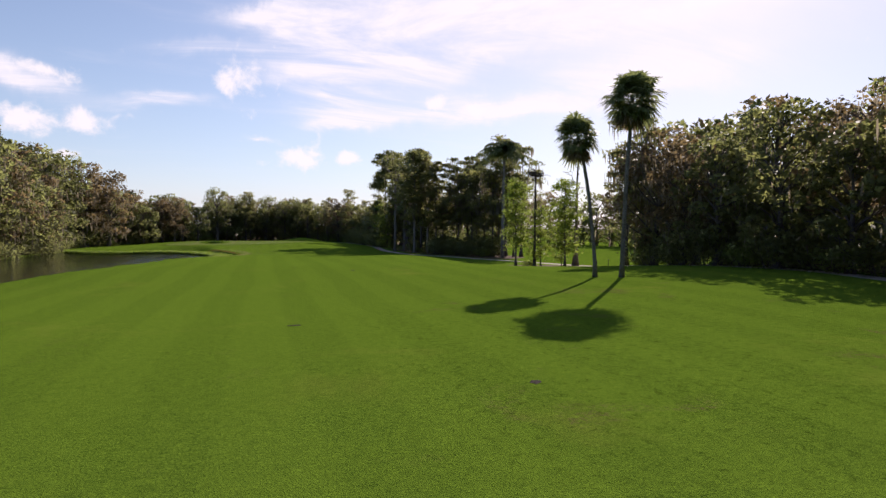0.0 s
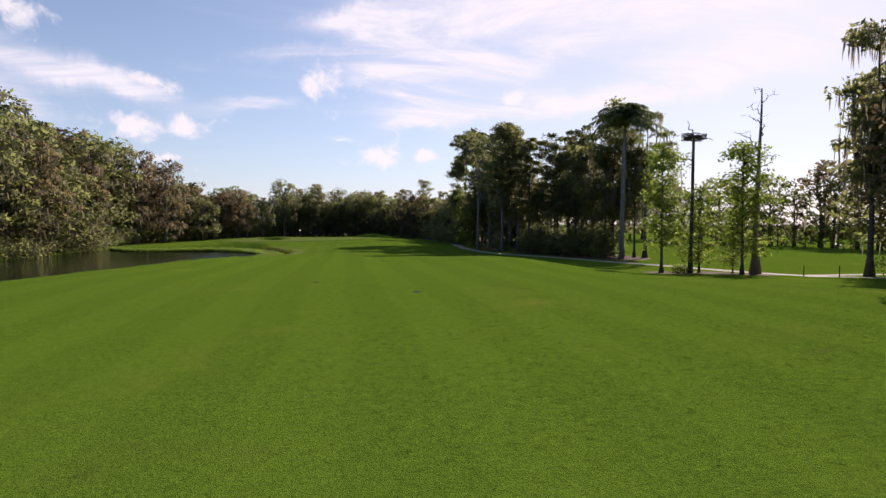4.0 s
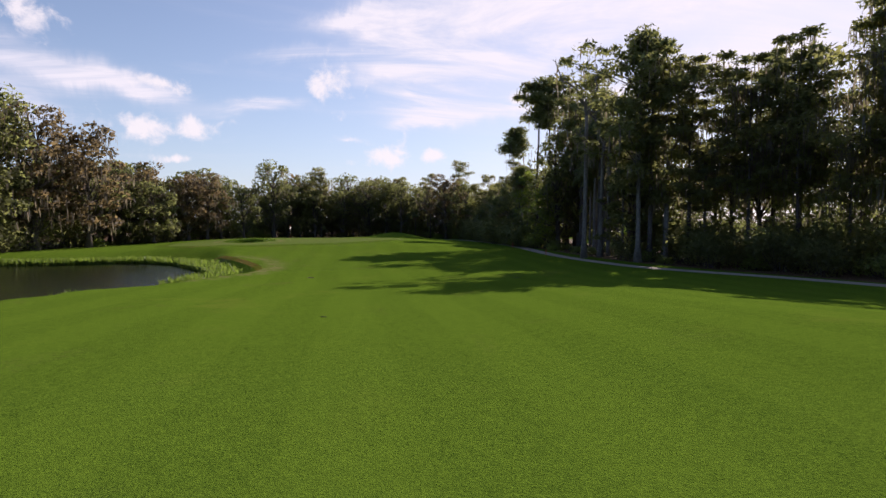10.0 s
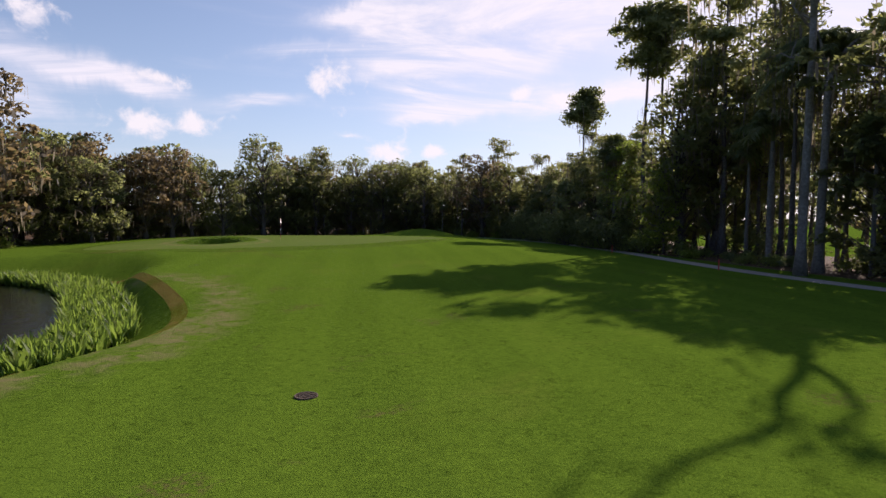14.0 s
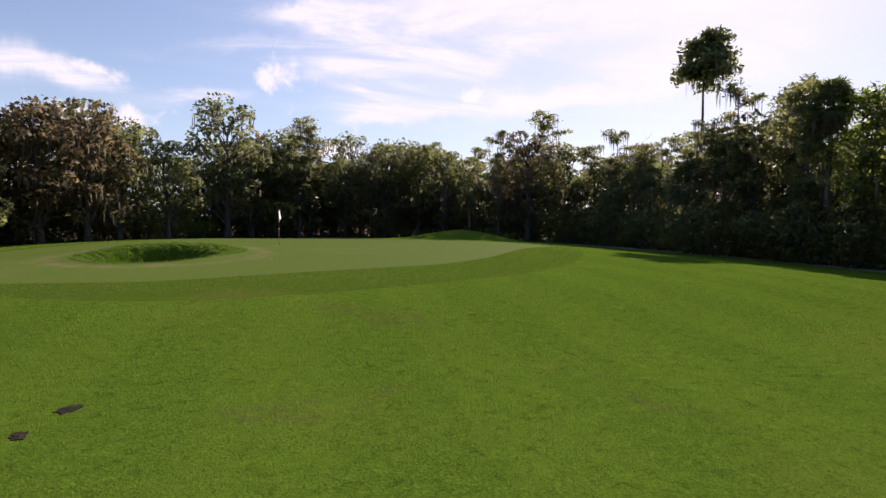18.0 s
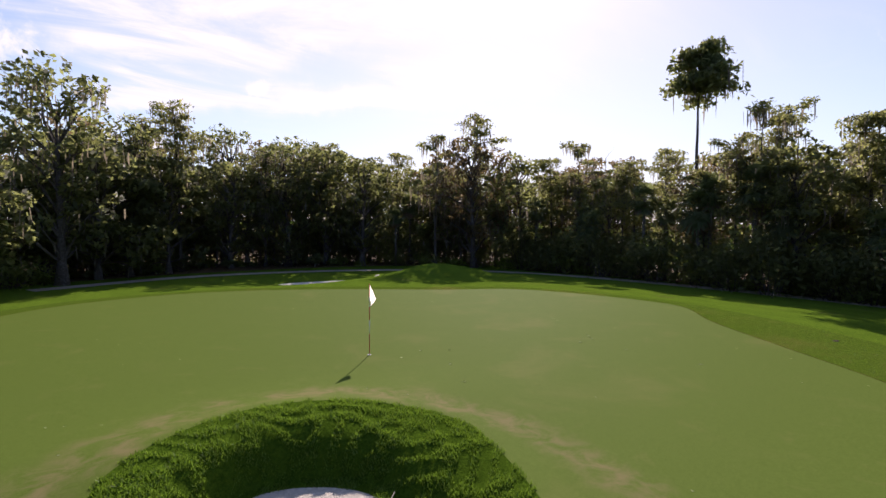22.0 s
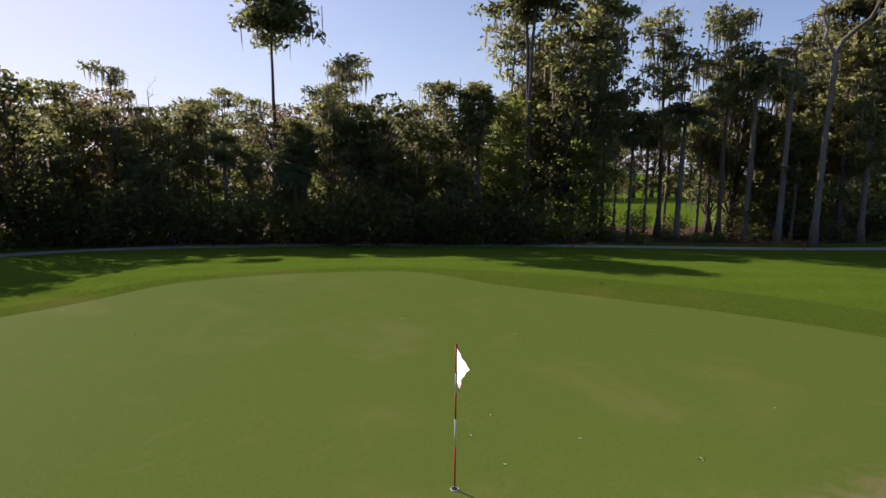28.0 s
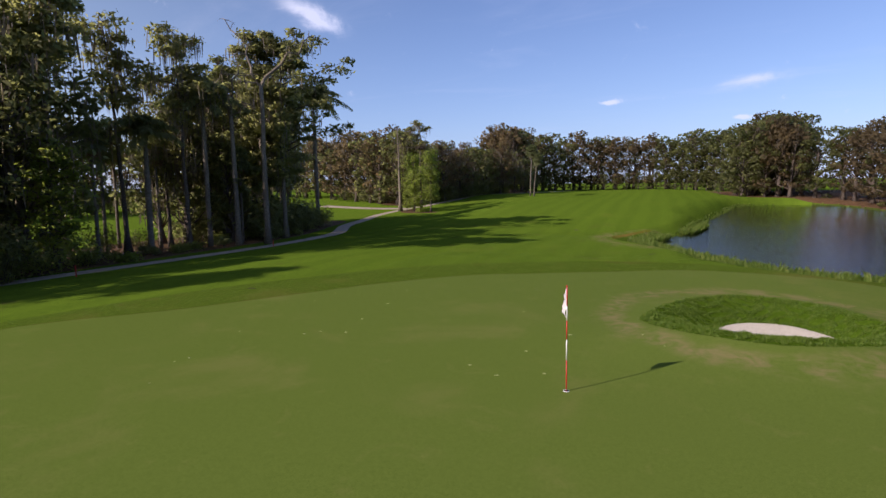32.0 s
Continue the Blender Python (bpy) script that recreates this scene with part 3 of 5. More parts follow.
MIDDLE = opened([(-300, 1.5), (-40, 1.5), (20, 1.45), (40, 1.4), (48, 1.15), (61, 1.0), (72, 0.95), (86, 0.47), (99, 0.1), (106, -0.2), (114, -0.5), (119, -0.8), (128, -0.85), (139, -0.6), (147, -0.5), (155, -0.1), (175, 0.0), (195, -0.3), (205, -0.8), (300, -1.0), (600, -1.0)], 6)
EAST = opened([(-300, 1.7), (-40, 1.7), (20, 1.7), (52, 1.7), (70, 0.6), (86, -0.6), (110, -1.0), (130, -1.1), (160, -1.0), (200, -0.9), (300, -1.2), (600, -1.0)], 6)


def height_at(x, y):
    """Height of the ground, gently rolling, with the pond, the bunkers and the mound cut in and raised."""
    x, y = np.asarray(x, float), np.asarray(y, float)
    mid = np.interp(y, MIDDLE[:, 0], MIDDLE[:, 1])
    fall = step(13, 32, x)
    z = mid * (1 - fall) + np.interp(y, EAST[:, 0], EAST[:, 1]) * fall
    z += 0.75 * np.exp(-(((x - 20) / 6.5) ** 2 + ((y - 90) / 11) ** 2))
    low = step(-7, -31, x)
    z = z * (1 - low) + np.interp(y, [20, 60, 150, 205], [0.6, -1.2, -1.3, -0.9]) * low
    z += 0.10 * np.sin(x * 0.13 + 1.3) * np.sin(y * 0.083 + 0.4) * (1 - fall) * step(154, 142, y)
    z += 1.05 * np.exp(-(((x - 17) / 4.8) ** 2 + ((y - 194.8) / 3.0) ** 2))
    z += 0.30 * np.exp(-(((x + 7.0) / 4.2) ** 2 + ((y - 169.3) / 2.0) ** 2)) - 0.10 * np.exp(-(((x + 7.0) / 3.4) ** 2 + ((y - 161.8) / 2.0) ** 2))
    near = (np.abs(x + 23) < 27) & (np.abs(y - 97) < 64)
    d = np.full(x.shape, 60.0)
    d[near] = away(POND, x[near], y[near])
    wide = 2.2 + 4.6 * step(142, 149, y) * step(-4, -10, x)
    shore = step(0.0, 1.0, (d + 0.7) / (wide + 0.7))
    z = np.where(d < wide, -2.05 * (1 - shore) + z * shore, z)
    z = np.where(d < -0.7, -2.05 - 0.5 * step(1, 5, -d), z)
    near = (np.abs(x + 7) < 8) & (np.abs(y - 166.5) < 8)
    d, e = np.full(x.shape, 9.0), np.full(x.shape, 9.0)
    d[near], e[near] = away(RIM, x[near], y[near]), away(PIT, x[near], y[near])
    t = np.clip(-d / (np.maximum(-d, 0) + np.maximum(e, 0) + 1e-6), 0, 1)
    s = np.clip(1.15 * t, 0, 1) ** (1.2 + 4.8 * step(165.4, 168.0, y))
    lump = np.sin(6.3 * x + 2.1 * np.sin(2.9 * y)) * np.sin(7.1 * y + 1.7 * np.sin(3.7 * x)) + 0.5 * np.sin(13 * x + y) * np.sin(11 * y - 2 * x)
    z = np.where(d < 0, z * (1 - s) - 0.545 * s + 0.035 * lump * step(0, 0.35, -d) * step(0, 0.3, e), z) - 0.06 * step(0, 1.2, -e) + 0.05 * np.exp(-(d / 0.5) ** 2)
    near = (np.abs(x - 8.3) < 8) & (np.abs(y - 197) < 7)
    d = np.full(x.shape, 9.0)
    d[near] = away(BACK_PIT, x[near], y[near])
    z -= 0.35 * step(-0.1, 0.9, -d)
    return z


def ground_z(x, y):
    return float(height_at(np.array([x]), np.array([y]))[0])


# ---- ground: one triangulated sheet, cut along its outlines ----
from mathutils.geometry import delaunay_2d_cdt

rng = np.random.default_rng(7)
points, edges = [], []


def outline(poly, loop=True):
    start = len(points)
    points.extend(Vector(p) for p in poly.tolist())
    m = len(poly)
    edges.extend((start + i, start + (i + 1) % m) for i in range(m if loop else m - 1))


for poly in (GREEN_EDGE, CUT_EDGE, COLLAR_EDGE, RIM, PIT, BACK_PIT, POND, PATH_EDGE, SPUR_EDGE, EAST_WOOD, SOUTH_WOOD, NORTH_WOOD, CLUMP_BED, DRY_EDGE):
    outline(poly)


def grid(x0, x1, y0, y1, gap, skip=()):
    gx, gy = np.meshgrid(np.arange(x0, x1, gap), np.arange(y0, y1, gap))
    gx = gx.ravel() + rng.uniform(-0.3, 0.3, gx.size) * gap
    gy = gy.ravel() + rng.uniform(-0.3, 0.3, gy.size) * gap
    keep = np.ones(gx.shape, bool)
    for a, b, c, d in skip:
        keep &= ~((gx > a) & (gx < b) & (gy > c) & (gy < d))
    points.extend(Vector(p) for p in np.stack([gx[keep], gy[keep]], 1).tolist())


PITBOX, NEARBOX, MIDBOX, OUTBOX = (-11, -2.6, 161, 171), (-26, 36, 104, 208), (-80, 90, -30, 300), (-420, 420, -320, 600)
grid(*PITBOX, 0.17)
grid(*NEARBOX, 1.0, [PITBOX])
grid(*MIDBOX, 2.6, [NEARBOX])
grid(*OUTBOX, 20, [MIDBOX])
for r in (900, 1600, 2800, 4300):
    points.extend(Vector((r * math.cos(a), r * math.sin(a))) for a in np.linspace(0, 2 * math.pi, 28, endpoint=False))
flat, _, tris, *_ = delaunay_2d_cdt(points, edges, [], 0, 1e-4, False)
xy = np.array([(p.x, p.y) for p in flat])
tris = np.array([f for f in tris if len(f) == 3])
zz = height_at(xy[:, 0], xy[:, 1])
cx, cy = xy[tris].mean(1).T
zone = np.zeros(len(tris), int)  # 0 fairway, 1 far rough
for k, poly in ((2, NORTH_WOOD), (2, EAST_WOOD), (2, SOUTH_WOOD), (2, CLUMP_BED), (3, PATH_EDGE), (3, SPUR_EDGE), (10, DRY_EDGE), (4, POND), (5, COLLAR_EDGE), (11, CUT_EDGE), (6, GREEN_EDGE), (7, RIM), (8, PIT), (9, BACK_PIT)):
    zone[inside(poly, cx, cy)] = k
ZONES = [("ground", FAIRWAY, "mown green fairway grass with faint mowing stripes"), None,
         ("wood_floor", MULCH, "dark ground under the trees with leaf litter"),
         ("cart_path", PAVING, "pale concrete cart path along the trees"),
         ("pond_bed", MUD, "dark mud at the bottom of the pond"),
         ("collar", COLLAR, "worn brownish fringe grass round the green"),
         ("putting_green", GREEN, "pale close-mown putting green"),
         ("bunker_bank", BANK, "dark shaggy grass bank of the bunker"),
         ("bunker_sand", SAND, "pale raked sand at the bottom of the bunker"),
         ("back_bunker_sand", SAND, "pale sand of the bunker behind the green"),
         ("dry_margin", DRY, "dry brown grass along the pond's bank"),
         ("cut_edge", CUT, "thin dark brown cut line round the putting green")]
for k, spec in enumerate(ZONES):
    if spec is None:
        continue
    use, place_of = np.unique(tris[zone == k], return_inverse=True)
    me = bpy.data.meshes.new(spec[0])
    me.from_pydata(np.column_stack([xy[use], zz[use]]).tolist(), [], place_of.reshape(-1, 3).tolist())
    me.materials.append(spec[1])
    me.polygons.foreach_set("use_smooth", [True] * len(me.polygons))
    tagged(new(spec[0], me), spec[2], spec[0].replace("_", " "), kind="structure")

water = Shape()
edge = np.array([POND.mean(0) + (p - POND.mean(0)) * 1.0 for p in POND])
water.add(np.column_stack([edge, np.full(len(edge), -1.70)]), [tuple(range(len(edge)))])
tagged(new("water", water.mesh("water", WATER)), "still dark pond water mirroring trees and sky", "pond", kind="structure")


# ---- trees ----
def bent(rng, a, b, sag=0.0, wobble=0.15, count=5):
    a, b = np.asarray(a, float), np.asarray(b, float)
    t = np.linspace(0, 1, count)[:, None]
    line = a + (b - a) * t + np.array([[0, 0, 1.0]]) * sag * np.sin(np.pi * t)
    line[1:-1] += rng.normal(size=(count - 2, 3)) * wobble
    return line


def trunk_line(rng, tall, lean=0.04, count=8):
    t = np.linspace(0, 1, count)
    drift = np.cumsum(rng.normal(size=(count, 2)) * lean * tall / count, 0) * t[:, None]
    return np.column_stack([drift, t * tall])


def flare(r, tall, count=8, top=0.3, base=1.7):
    t = np.linspace(0, 1, count)
    out = r * (1 - (1 - top) * t)
    out[0] *= base
    return out


def broadleaf(seed, tall, spread, leaf, low=0.2, clumps=44, per=125, moss=130, label="", category="tree", name="oak_tree", size=0.29):
    """A spreading tree: trunk, limbs out to clumps of leaves, and moss hanging under them."""
    g = np.random.default_rng(seed)
    root = thing(name, label, category, "trees of the wood")
    wood, crown, beard = Shape(), Shape(), Shape()
    line = trunk_line(g, tall * 0.75, 0.10)
    wood.tube(line, flare(0.022 * tall, tall), 8)
    part("trunk", wood, BARK, root, smooth=True)
    limbs = Shape()
    for i in range(clumps):
        k = (i + 0.5) / clumps
        a = i * 2.39996 + g.uniform(-0.5, 0.5)
        zc = tall * (low + (0.96 - low) * k ** 0.85)
        body = math.sin(math.pi * min(1, 0.16 + 0.84 * (zc / tall - low * 0.5))) ** 0.7
        r = spread * body * g.uniform(0.35, 1.08)
        c = np.array([r * math.cos(a), r * math.sin(a), zc + g.normal() * tall * 0.03])
        s = g.uniform(0.45, 1.45) * tall / 16
        stem = line[min(7, int(len(line) * max(0.15, zc / tall - 0.18) / 0.8))]
        limbs.tube(bent(g, stem, c, 0.4, 0.2, 4), np.linspace(0.11, 0.025, 4) * tall / 16, 3, False)
        m = int(0.62 * per * g.uniform(0.7, 1.2) * min(1.3, 0.35 + 0.65 * (s * 16 / tall) ** 1.5))
        p = g.normal(size=(m, 3))
        p *= (g.uniform(0.45, 1.0, (m, 1)) ** 0.5) / (np.linalg.norm(p, axis=1)[:, None] + 1e-9)
        crown.leaves(g, c + p * s * [1.35, 1.35, 0.85], size, 0.55, 0.1, c - [0, 0, 0.25 * s])
        h = int(moss * s / clumps * g.uniform(0, 2.4))
        if h:
            beard.strands(g, c + g.normal(size=(h, 3)) * s * [0.8, 0.8, 0.25] - [0, 0, 0.3], 1.5, 0.10)
    part("branchwork", limbs, BARK, root)
    part("crown", crown, leaf, root)
    if moss:
        tagged(part("moss", beard, MOSS, root, "grey hanging moss"), kind="stuff")
    return root


def cypress(seed, tall, bare=0.42, reach=3.0, leaf=None, moss=260, gaps=0.25, branches=26, per=118, label="", name="cypress_tree", pale=False, size=0.23, droop=0.25):
    """A tall straight tree: bare lower trunk, uneven level branches that end in plates of foliage, and long moss."""
    g = np.random.default_rng(seed)
    root = thing(name, label, "tree", "trees of the wood")
    wood, limbs, crown, beard = Shape(), Shape(), Shape(), Shape()
    line = trunk_line(g, tall, 0.06, 12)
    wood.tube(line, flare(0.0118 * tall, tall, 12, 0.14, 1.9), 8)
    part("trunk", wood, PALE_BARK if pale else BARK, root, smooth=True)
    heavy = g.uniform(0, 2 * np.pi)  # the side on which the crown is fuller
    for i in range(branches):
        k = bare + (1 - bare) * ((i + g.uniform(0, 1)) / branches)
        if g.random() < gaps:
            continue
        at = np.array([np.interp(k * tall, line[:, 2], line[:, j]) for j in range(3)])
        a = i * 2.39996 + g.uniform(-0.9, 0.9)
        long = reach * g.uniform(0.3, 1.15) * (1.0 + 0.3 * math.cos(a - heavy)) * (1.0 - 0.6 * max(0, (k - 0.8) / 0.2)) + 0.3
        tip = at + [long * math.cos(a), long * math.sin(a), long * g.uniform(-0.05, 0.5)]
        bow = bent(g, at, tip, 0.35 * g.uniform(-0.3, 1), 0.12)
        limbs.tube(bow, np.linspace(0.075, 0.018, 5), 3, False)
        for j in range(2 + int(long > 1.4)):
            w = 1.0 - 0.32 * j + g.uniform(-0.08, 0.08)
            q = np.array([np.interp(w * 4, range(5), bow[:, n]) for n in range(3)])
            m = int(0.62 * per * g.uniform(0.5, 1.1))
            s = g.uniform(0.35, 0.8)
            p = np.clip(g.normal(size=(m, 3)), -1.7, 1.7) * s * [0.95, 0.95, 0.42]
            p[:, 2] -= 0.22 * (p[:, 0] ** 2 + p[:, 1] ** 2) * droop * 2
            crown.leaves(g, q + p, size, 0.42, droop, q - [0, 0, 0.35])
            h = int(moss / branches / 2.0 * g.uniform(0, 2.2))
            if h:
                beard.strands(g, q + g.normal(size=(h, 3)) * [0.5, 0.5, 0.15], 2.0, 0.08)
    part("branchwork", limbs, BARK, root)
    part("crown", crown, leaf or CYPRESS_LEAF, root)
    if moss and beard.count:
        tagged(part("moss", beard, MOSS, root, "grey hanging moss"), kind="stuff")
    return root


def fan(shape, g, base, way, long, leaflets=15, spread=1.9):
    """One fan-shaped palm frond: a stalk and pointed leaflets that droop at their tips."""
    way = np.asarray(way, float) / np.linalg.norm(way)
    side = np.cross(way, [0, 0, 1.0])
    side /= np.linalg.norm(side) + 1e-9
    up = np.cross(side, way)
    hub = base + way * long * 0.5
    shape.add([base - side * 0.025, base + side * 0.025, hub + side * 0.02, hub - side * 0.02], [(0, 1, 2, 3)])
    for a in np.linspace(-spread, spread, leaflets):
        d = way * math.cos(a) + side * math.sin(a) + up * g.uniform(-0.12, 0.2)
        m = hub + d * long * 0.30
        e = hub + d * long * g.uniform(0.46, 0.6) + np.array([0, 0, -0.16 * long])
        wv = np.cross(d, up)
        wv = wv / (np.linalg.norm(wv) + 1e-9) * long * 0.042
        shape.add([hub, m + wv, e, m - wv], [(0, 1, 2, 3)])


def fan_palm(seed, tall, crown_r=2.1, fronds=46, skirt=10, lean=0.03, label="", name="cabbage_palm", thick=0.19, bow=(0, 0), split=False):
    g = np.random.default_rng(seed)
    root = thing(name, label, "palm tree", "palms")
    wood, top, dead = Shape(), Shape(), Shape()
    line = trunk_line(g, tall, lean, 10)
    line[:, :2] += np.array(bow) * (np.linspace(0, 1, 10)[:, None] ** 1.6)
    r = flare(thick, tall, 10, 0.8, 1.45)
    wood.tube(line, r, 10)
    part("trunk", wood, PALM_BARK, root, smooth=True)
    head = line[-1]
    for i in range(fronds):
        k = (i + 0.5) / fronds
        e = math.radians(84 - 142 * k ** 0.9 + g.uniform(-9, 9))
        a = i * 2.39996 + g.uniform(-0.2, 0.2)
        d = np.array([math.cos(a) * math.cos(e), math.sin(a) * math.cos(e), math.sin(e)])
        if split:
            top = Shape()
        fan(top, g, head + [0, 0, -0.3 * k], d, crown_r * g.uniform(0.6, 1.12), 21 if split else 15, 2.1 if split else 1.9)
        if split:
            part("frond", top, PALM_LEAF, root)
    if not split:
        part("crown", top, PALM_LEAF, root)
    if skirt:
        for i in range(skirt):
            a = i * 2.39996
            e = math.radians(g.uniform(-80, -48))
            d = np.array([math.cos(a) * math.cos(e), math.sin(a) * math.cos(e), math.sin(e)])
            fan(dead, g, head - [0, 0, 0.35], d, crown_r * g.uniform(0.6, 0.95), 9, 1.0)
        part("dead_fronds", dead, DEAD_FROND, root, "brown hanging dead fronds")
    return root


def feather_palm(seed, tall, reach=3.4, fronds=17, label="", name="royal_palm"):
    """A palm with arching feathery fronds on a smooth pale trunk."""
    g = np.random.default_rng(seed)
    root = thing(name, label, "palm tree", "palms")
    wood, shaft = Shape(), Shape()
    line = trunk_line(g, tall, 0.02, 10)
    wood.tube(line, np.array([0.34, 0.27, 0.25, 0.25, 0.26, 0.26, 0.25, 0.22, 0.19, 0.16]), 10)
    part("trunk", wood, PALE_BARK, root, smooth=True)
    shaft.tube(line[-1] + np.array([[0, 0, 0], [0, 0, 0.6], [0, 0, 1.2]]), [0.16, 0.15, 0.06], 8)
    part("crownshaft", shaft, PALM_LEAF, root, "smooth green crownshaft", True)
    head = line[-1] + [0, 0, 1.1]
    for i in range(fronds):
        a = i * 2.39996 + g.uniform(-0.25, 0.25)
        e = math.radians(88 - 92 * ((i + 0.5) / fronds) ** 1.15)
        t = np.linspace(0, 1, 12)[:, None]
        out = np.array([math.cos(a), math.sin(a), 0.0])
        long = reach * g.uniform(0.85, 1.1)
        spine = head + out * math.cos(e) * long * t + out * 0.25 * long * t ** 2 + np.array([0, 0, 1.0]) * (math.sin(e) * long * t - 0.62 * long * t ** 2.6)
        top, rib = Shape(), Shape()
        rib.tube(spine, np.linspace(0.035, 0.008, 12), 4, False)
        side = np.array([-math.sin(a), math.cos(a), 0])
        for k in np.linspace(0.10, 0.99, 46):
            p = np.array([np.interp(k, t[:, 0], spine[:, j]) for j in range(3)])
            q = np.array([np.interp(min(1, k + 0.03), t[:, 0], spine[:, j]) for j in range(3)])
            f = (q - p) / (np.linalg.norm(q - p) + 1e-9)
            size = 0.95 * math.sin(math.pi * (0.12 + 0.8 * k)) ** 0.6
            for s in (-1, 1):
                d = side * s * 0.8 + f * 0.5 + np.array([0, 0, g.uniform(-0.75, 0.15)])
                top.add([p - f * 0.03, p + d * size * 0.5 + f * 0.10, p + d * size - [0, 0, 0.22 * size], p + d * size * 0.5 - f * 0.08], [(0, 1, 2, 3)])
        frond = part("frond", top, PALM_LEAF, root)
        part("rib", rib, PALM_LEAF, frond)
    return root


def dead_tree(seed, tall, forks=9, reach=3.0, label="", name="dead_tree", start=0.5, thick=0.02):
    """A bare pale tree: a trunk and a few crooked boughs that fork."""
    g = np.random.default_rng(seed)
    root = thing(name, label, "dead tree", "dead trees")
    wood = Shape()
    line = trunk_line(g, tall, 0.05, 10)
    wood.tube(line, flare(thick * tall, tall, 10, 0.15, 1.7), 8)
    part("trunk", wood, PALE_BARK, root, smooth=True)
    for i in range(forks):
        k = start + (0.98 - start) * i / max(1, forks - 1)
        at = np.array([np.interp(k * tall, line[:, 2], line[:, j]) for j in range(3)])
        a = i * 2.39996 + g.uniform(-0.6, 0.6)
        long = reach * g.uniform(0.35, 1.0) * (1.15 - 0.6 * k)
        tip = at + [long * math.cos(a), long * math.sin(a), long * g.uniform(0.0, 0.9)]
        bough = Shape()
        b = bent(g, at, tip, 0.25, 0.12, 6)
        r0 = thick * tall * 0.34 * (1.3 - k)
        bough.tube(b, np.linspace(r0, r0 * 0.2, 6), 5, False)
        for j in range(3):
            q = b[2 + j]
            e = q + g.normal(size=3) * [0.35, 0.35, 0.25] * long * 0.7 + [0, 0, 0.2 * long]
            bough.tube(bent(g, q, e, 0.1, 0.06, 4), np.linspace(r0 * 0.35, r0 * 0.1, 4), 4, False)
        part("bough", bough, PALE_BARK, root)
    return root


def bush(seed, r, tall, leaf, count=1500, size=0.13, label="", name="bush"):
    g = np.random.default_rng(seed)
    root = thing(name, label, "bush", "bushes under the trees")
    twig, green = Shape(), Shape()
    for i in range(13):
        a, d = i * 2.39996, r * math.sqrt((i + 0.5) / 13) * 0.8
        c = np.array([d * math.cos(a), d * math.sin(a), tall * g.uniform(0.35, 0.8) * (1.05 - 0.5 * d / r)])
        twig.tube(bent(g, (c[0] * 0.25, c[1] * 0.25, -0.1), c, 0.1, 0.06, 4), np.linspace(0.035, 0.012, 4), 4, False)
        m = count // 22
        green.leaves(g, c + g.normal(size=(m, 3)) * [r * 0.24, r * 0.24, tall * 0.17], size, 0.5, 0.0, (c[0] * 0.6, c[1] * 0.6, c[2] - 0.3))
    p = green.v
    part("stem", twig, BARK, root)
    for block in p:
        block[:, 2] = np.maximum(block[:, 2], 0.02)
    part("foliage", green, leaf, root)
    return root


def palmetto(seed, r, label="", name="saw_palmetto"):
    g = np.random.default_rng(seed)
    root = thing(name, label, "bush", "bushes under the trees")
    stem, green = Shape(), Shape()
    stem.tube([(0, 0, -0.1), (0, 0, 0.35)], [0.12, 0.1], 6)
    part("stem", stem, PALM_BARK, root)
    for i in range(24):
        a = i * 2.39996
        e = math.radians(g.uniform(12, 78))
        d = np.array([math.cos(a) * math.cos(e), math.sin(a) * math.cos(e), math.sin(e)])
        fan(green, g, np.array([0, 0, 0.3]), d, r * g.uniform(0.8, 1.25), 11, 1.4)
    part("fronds", green, PALM_LEAF, root)
    return root


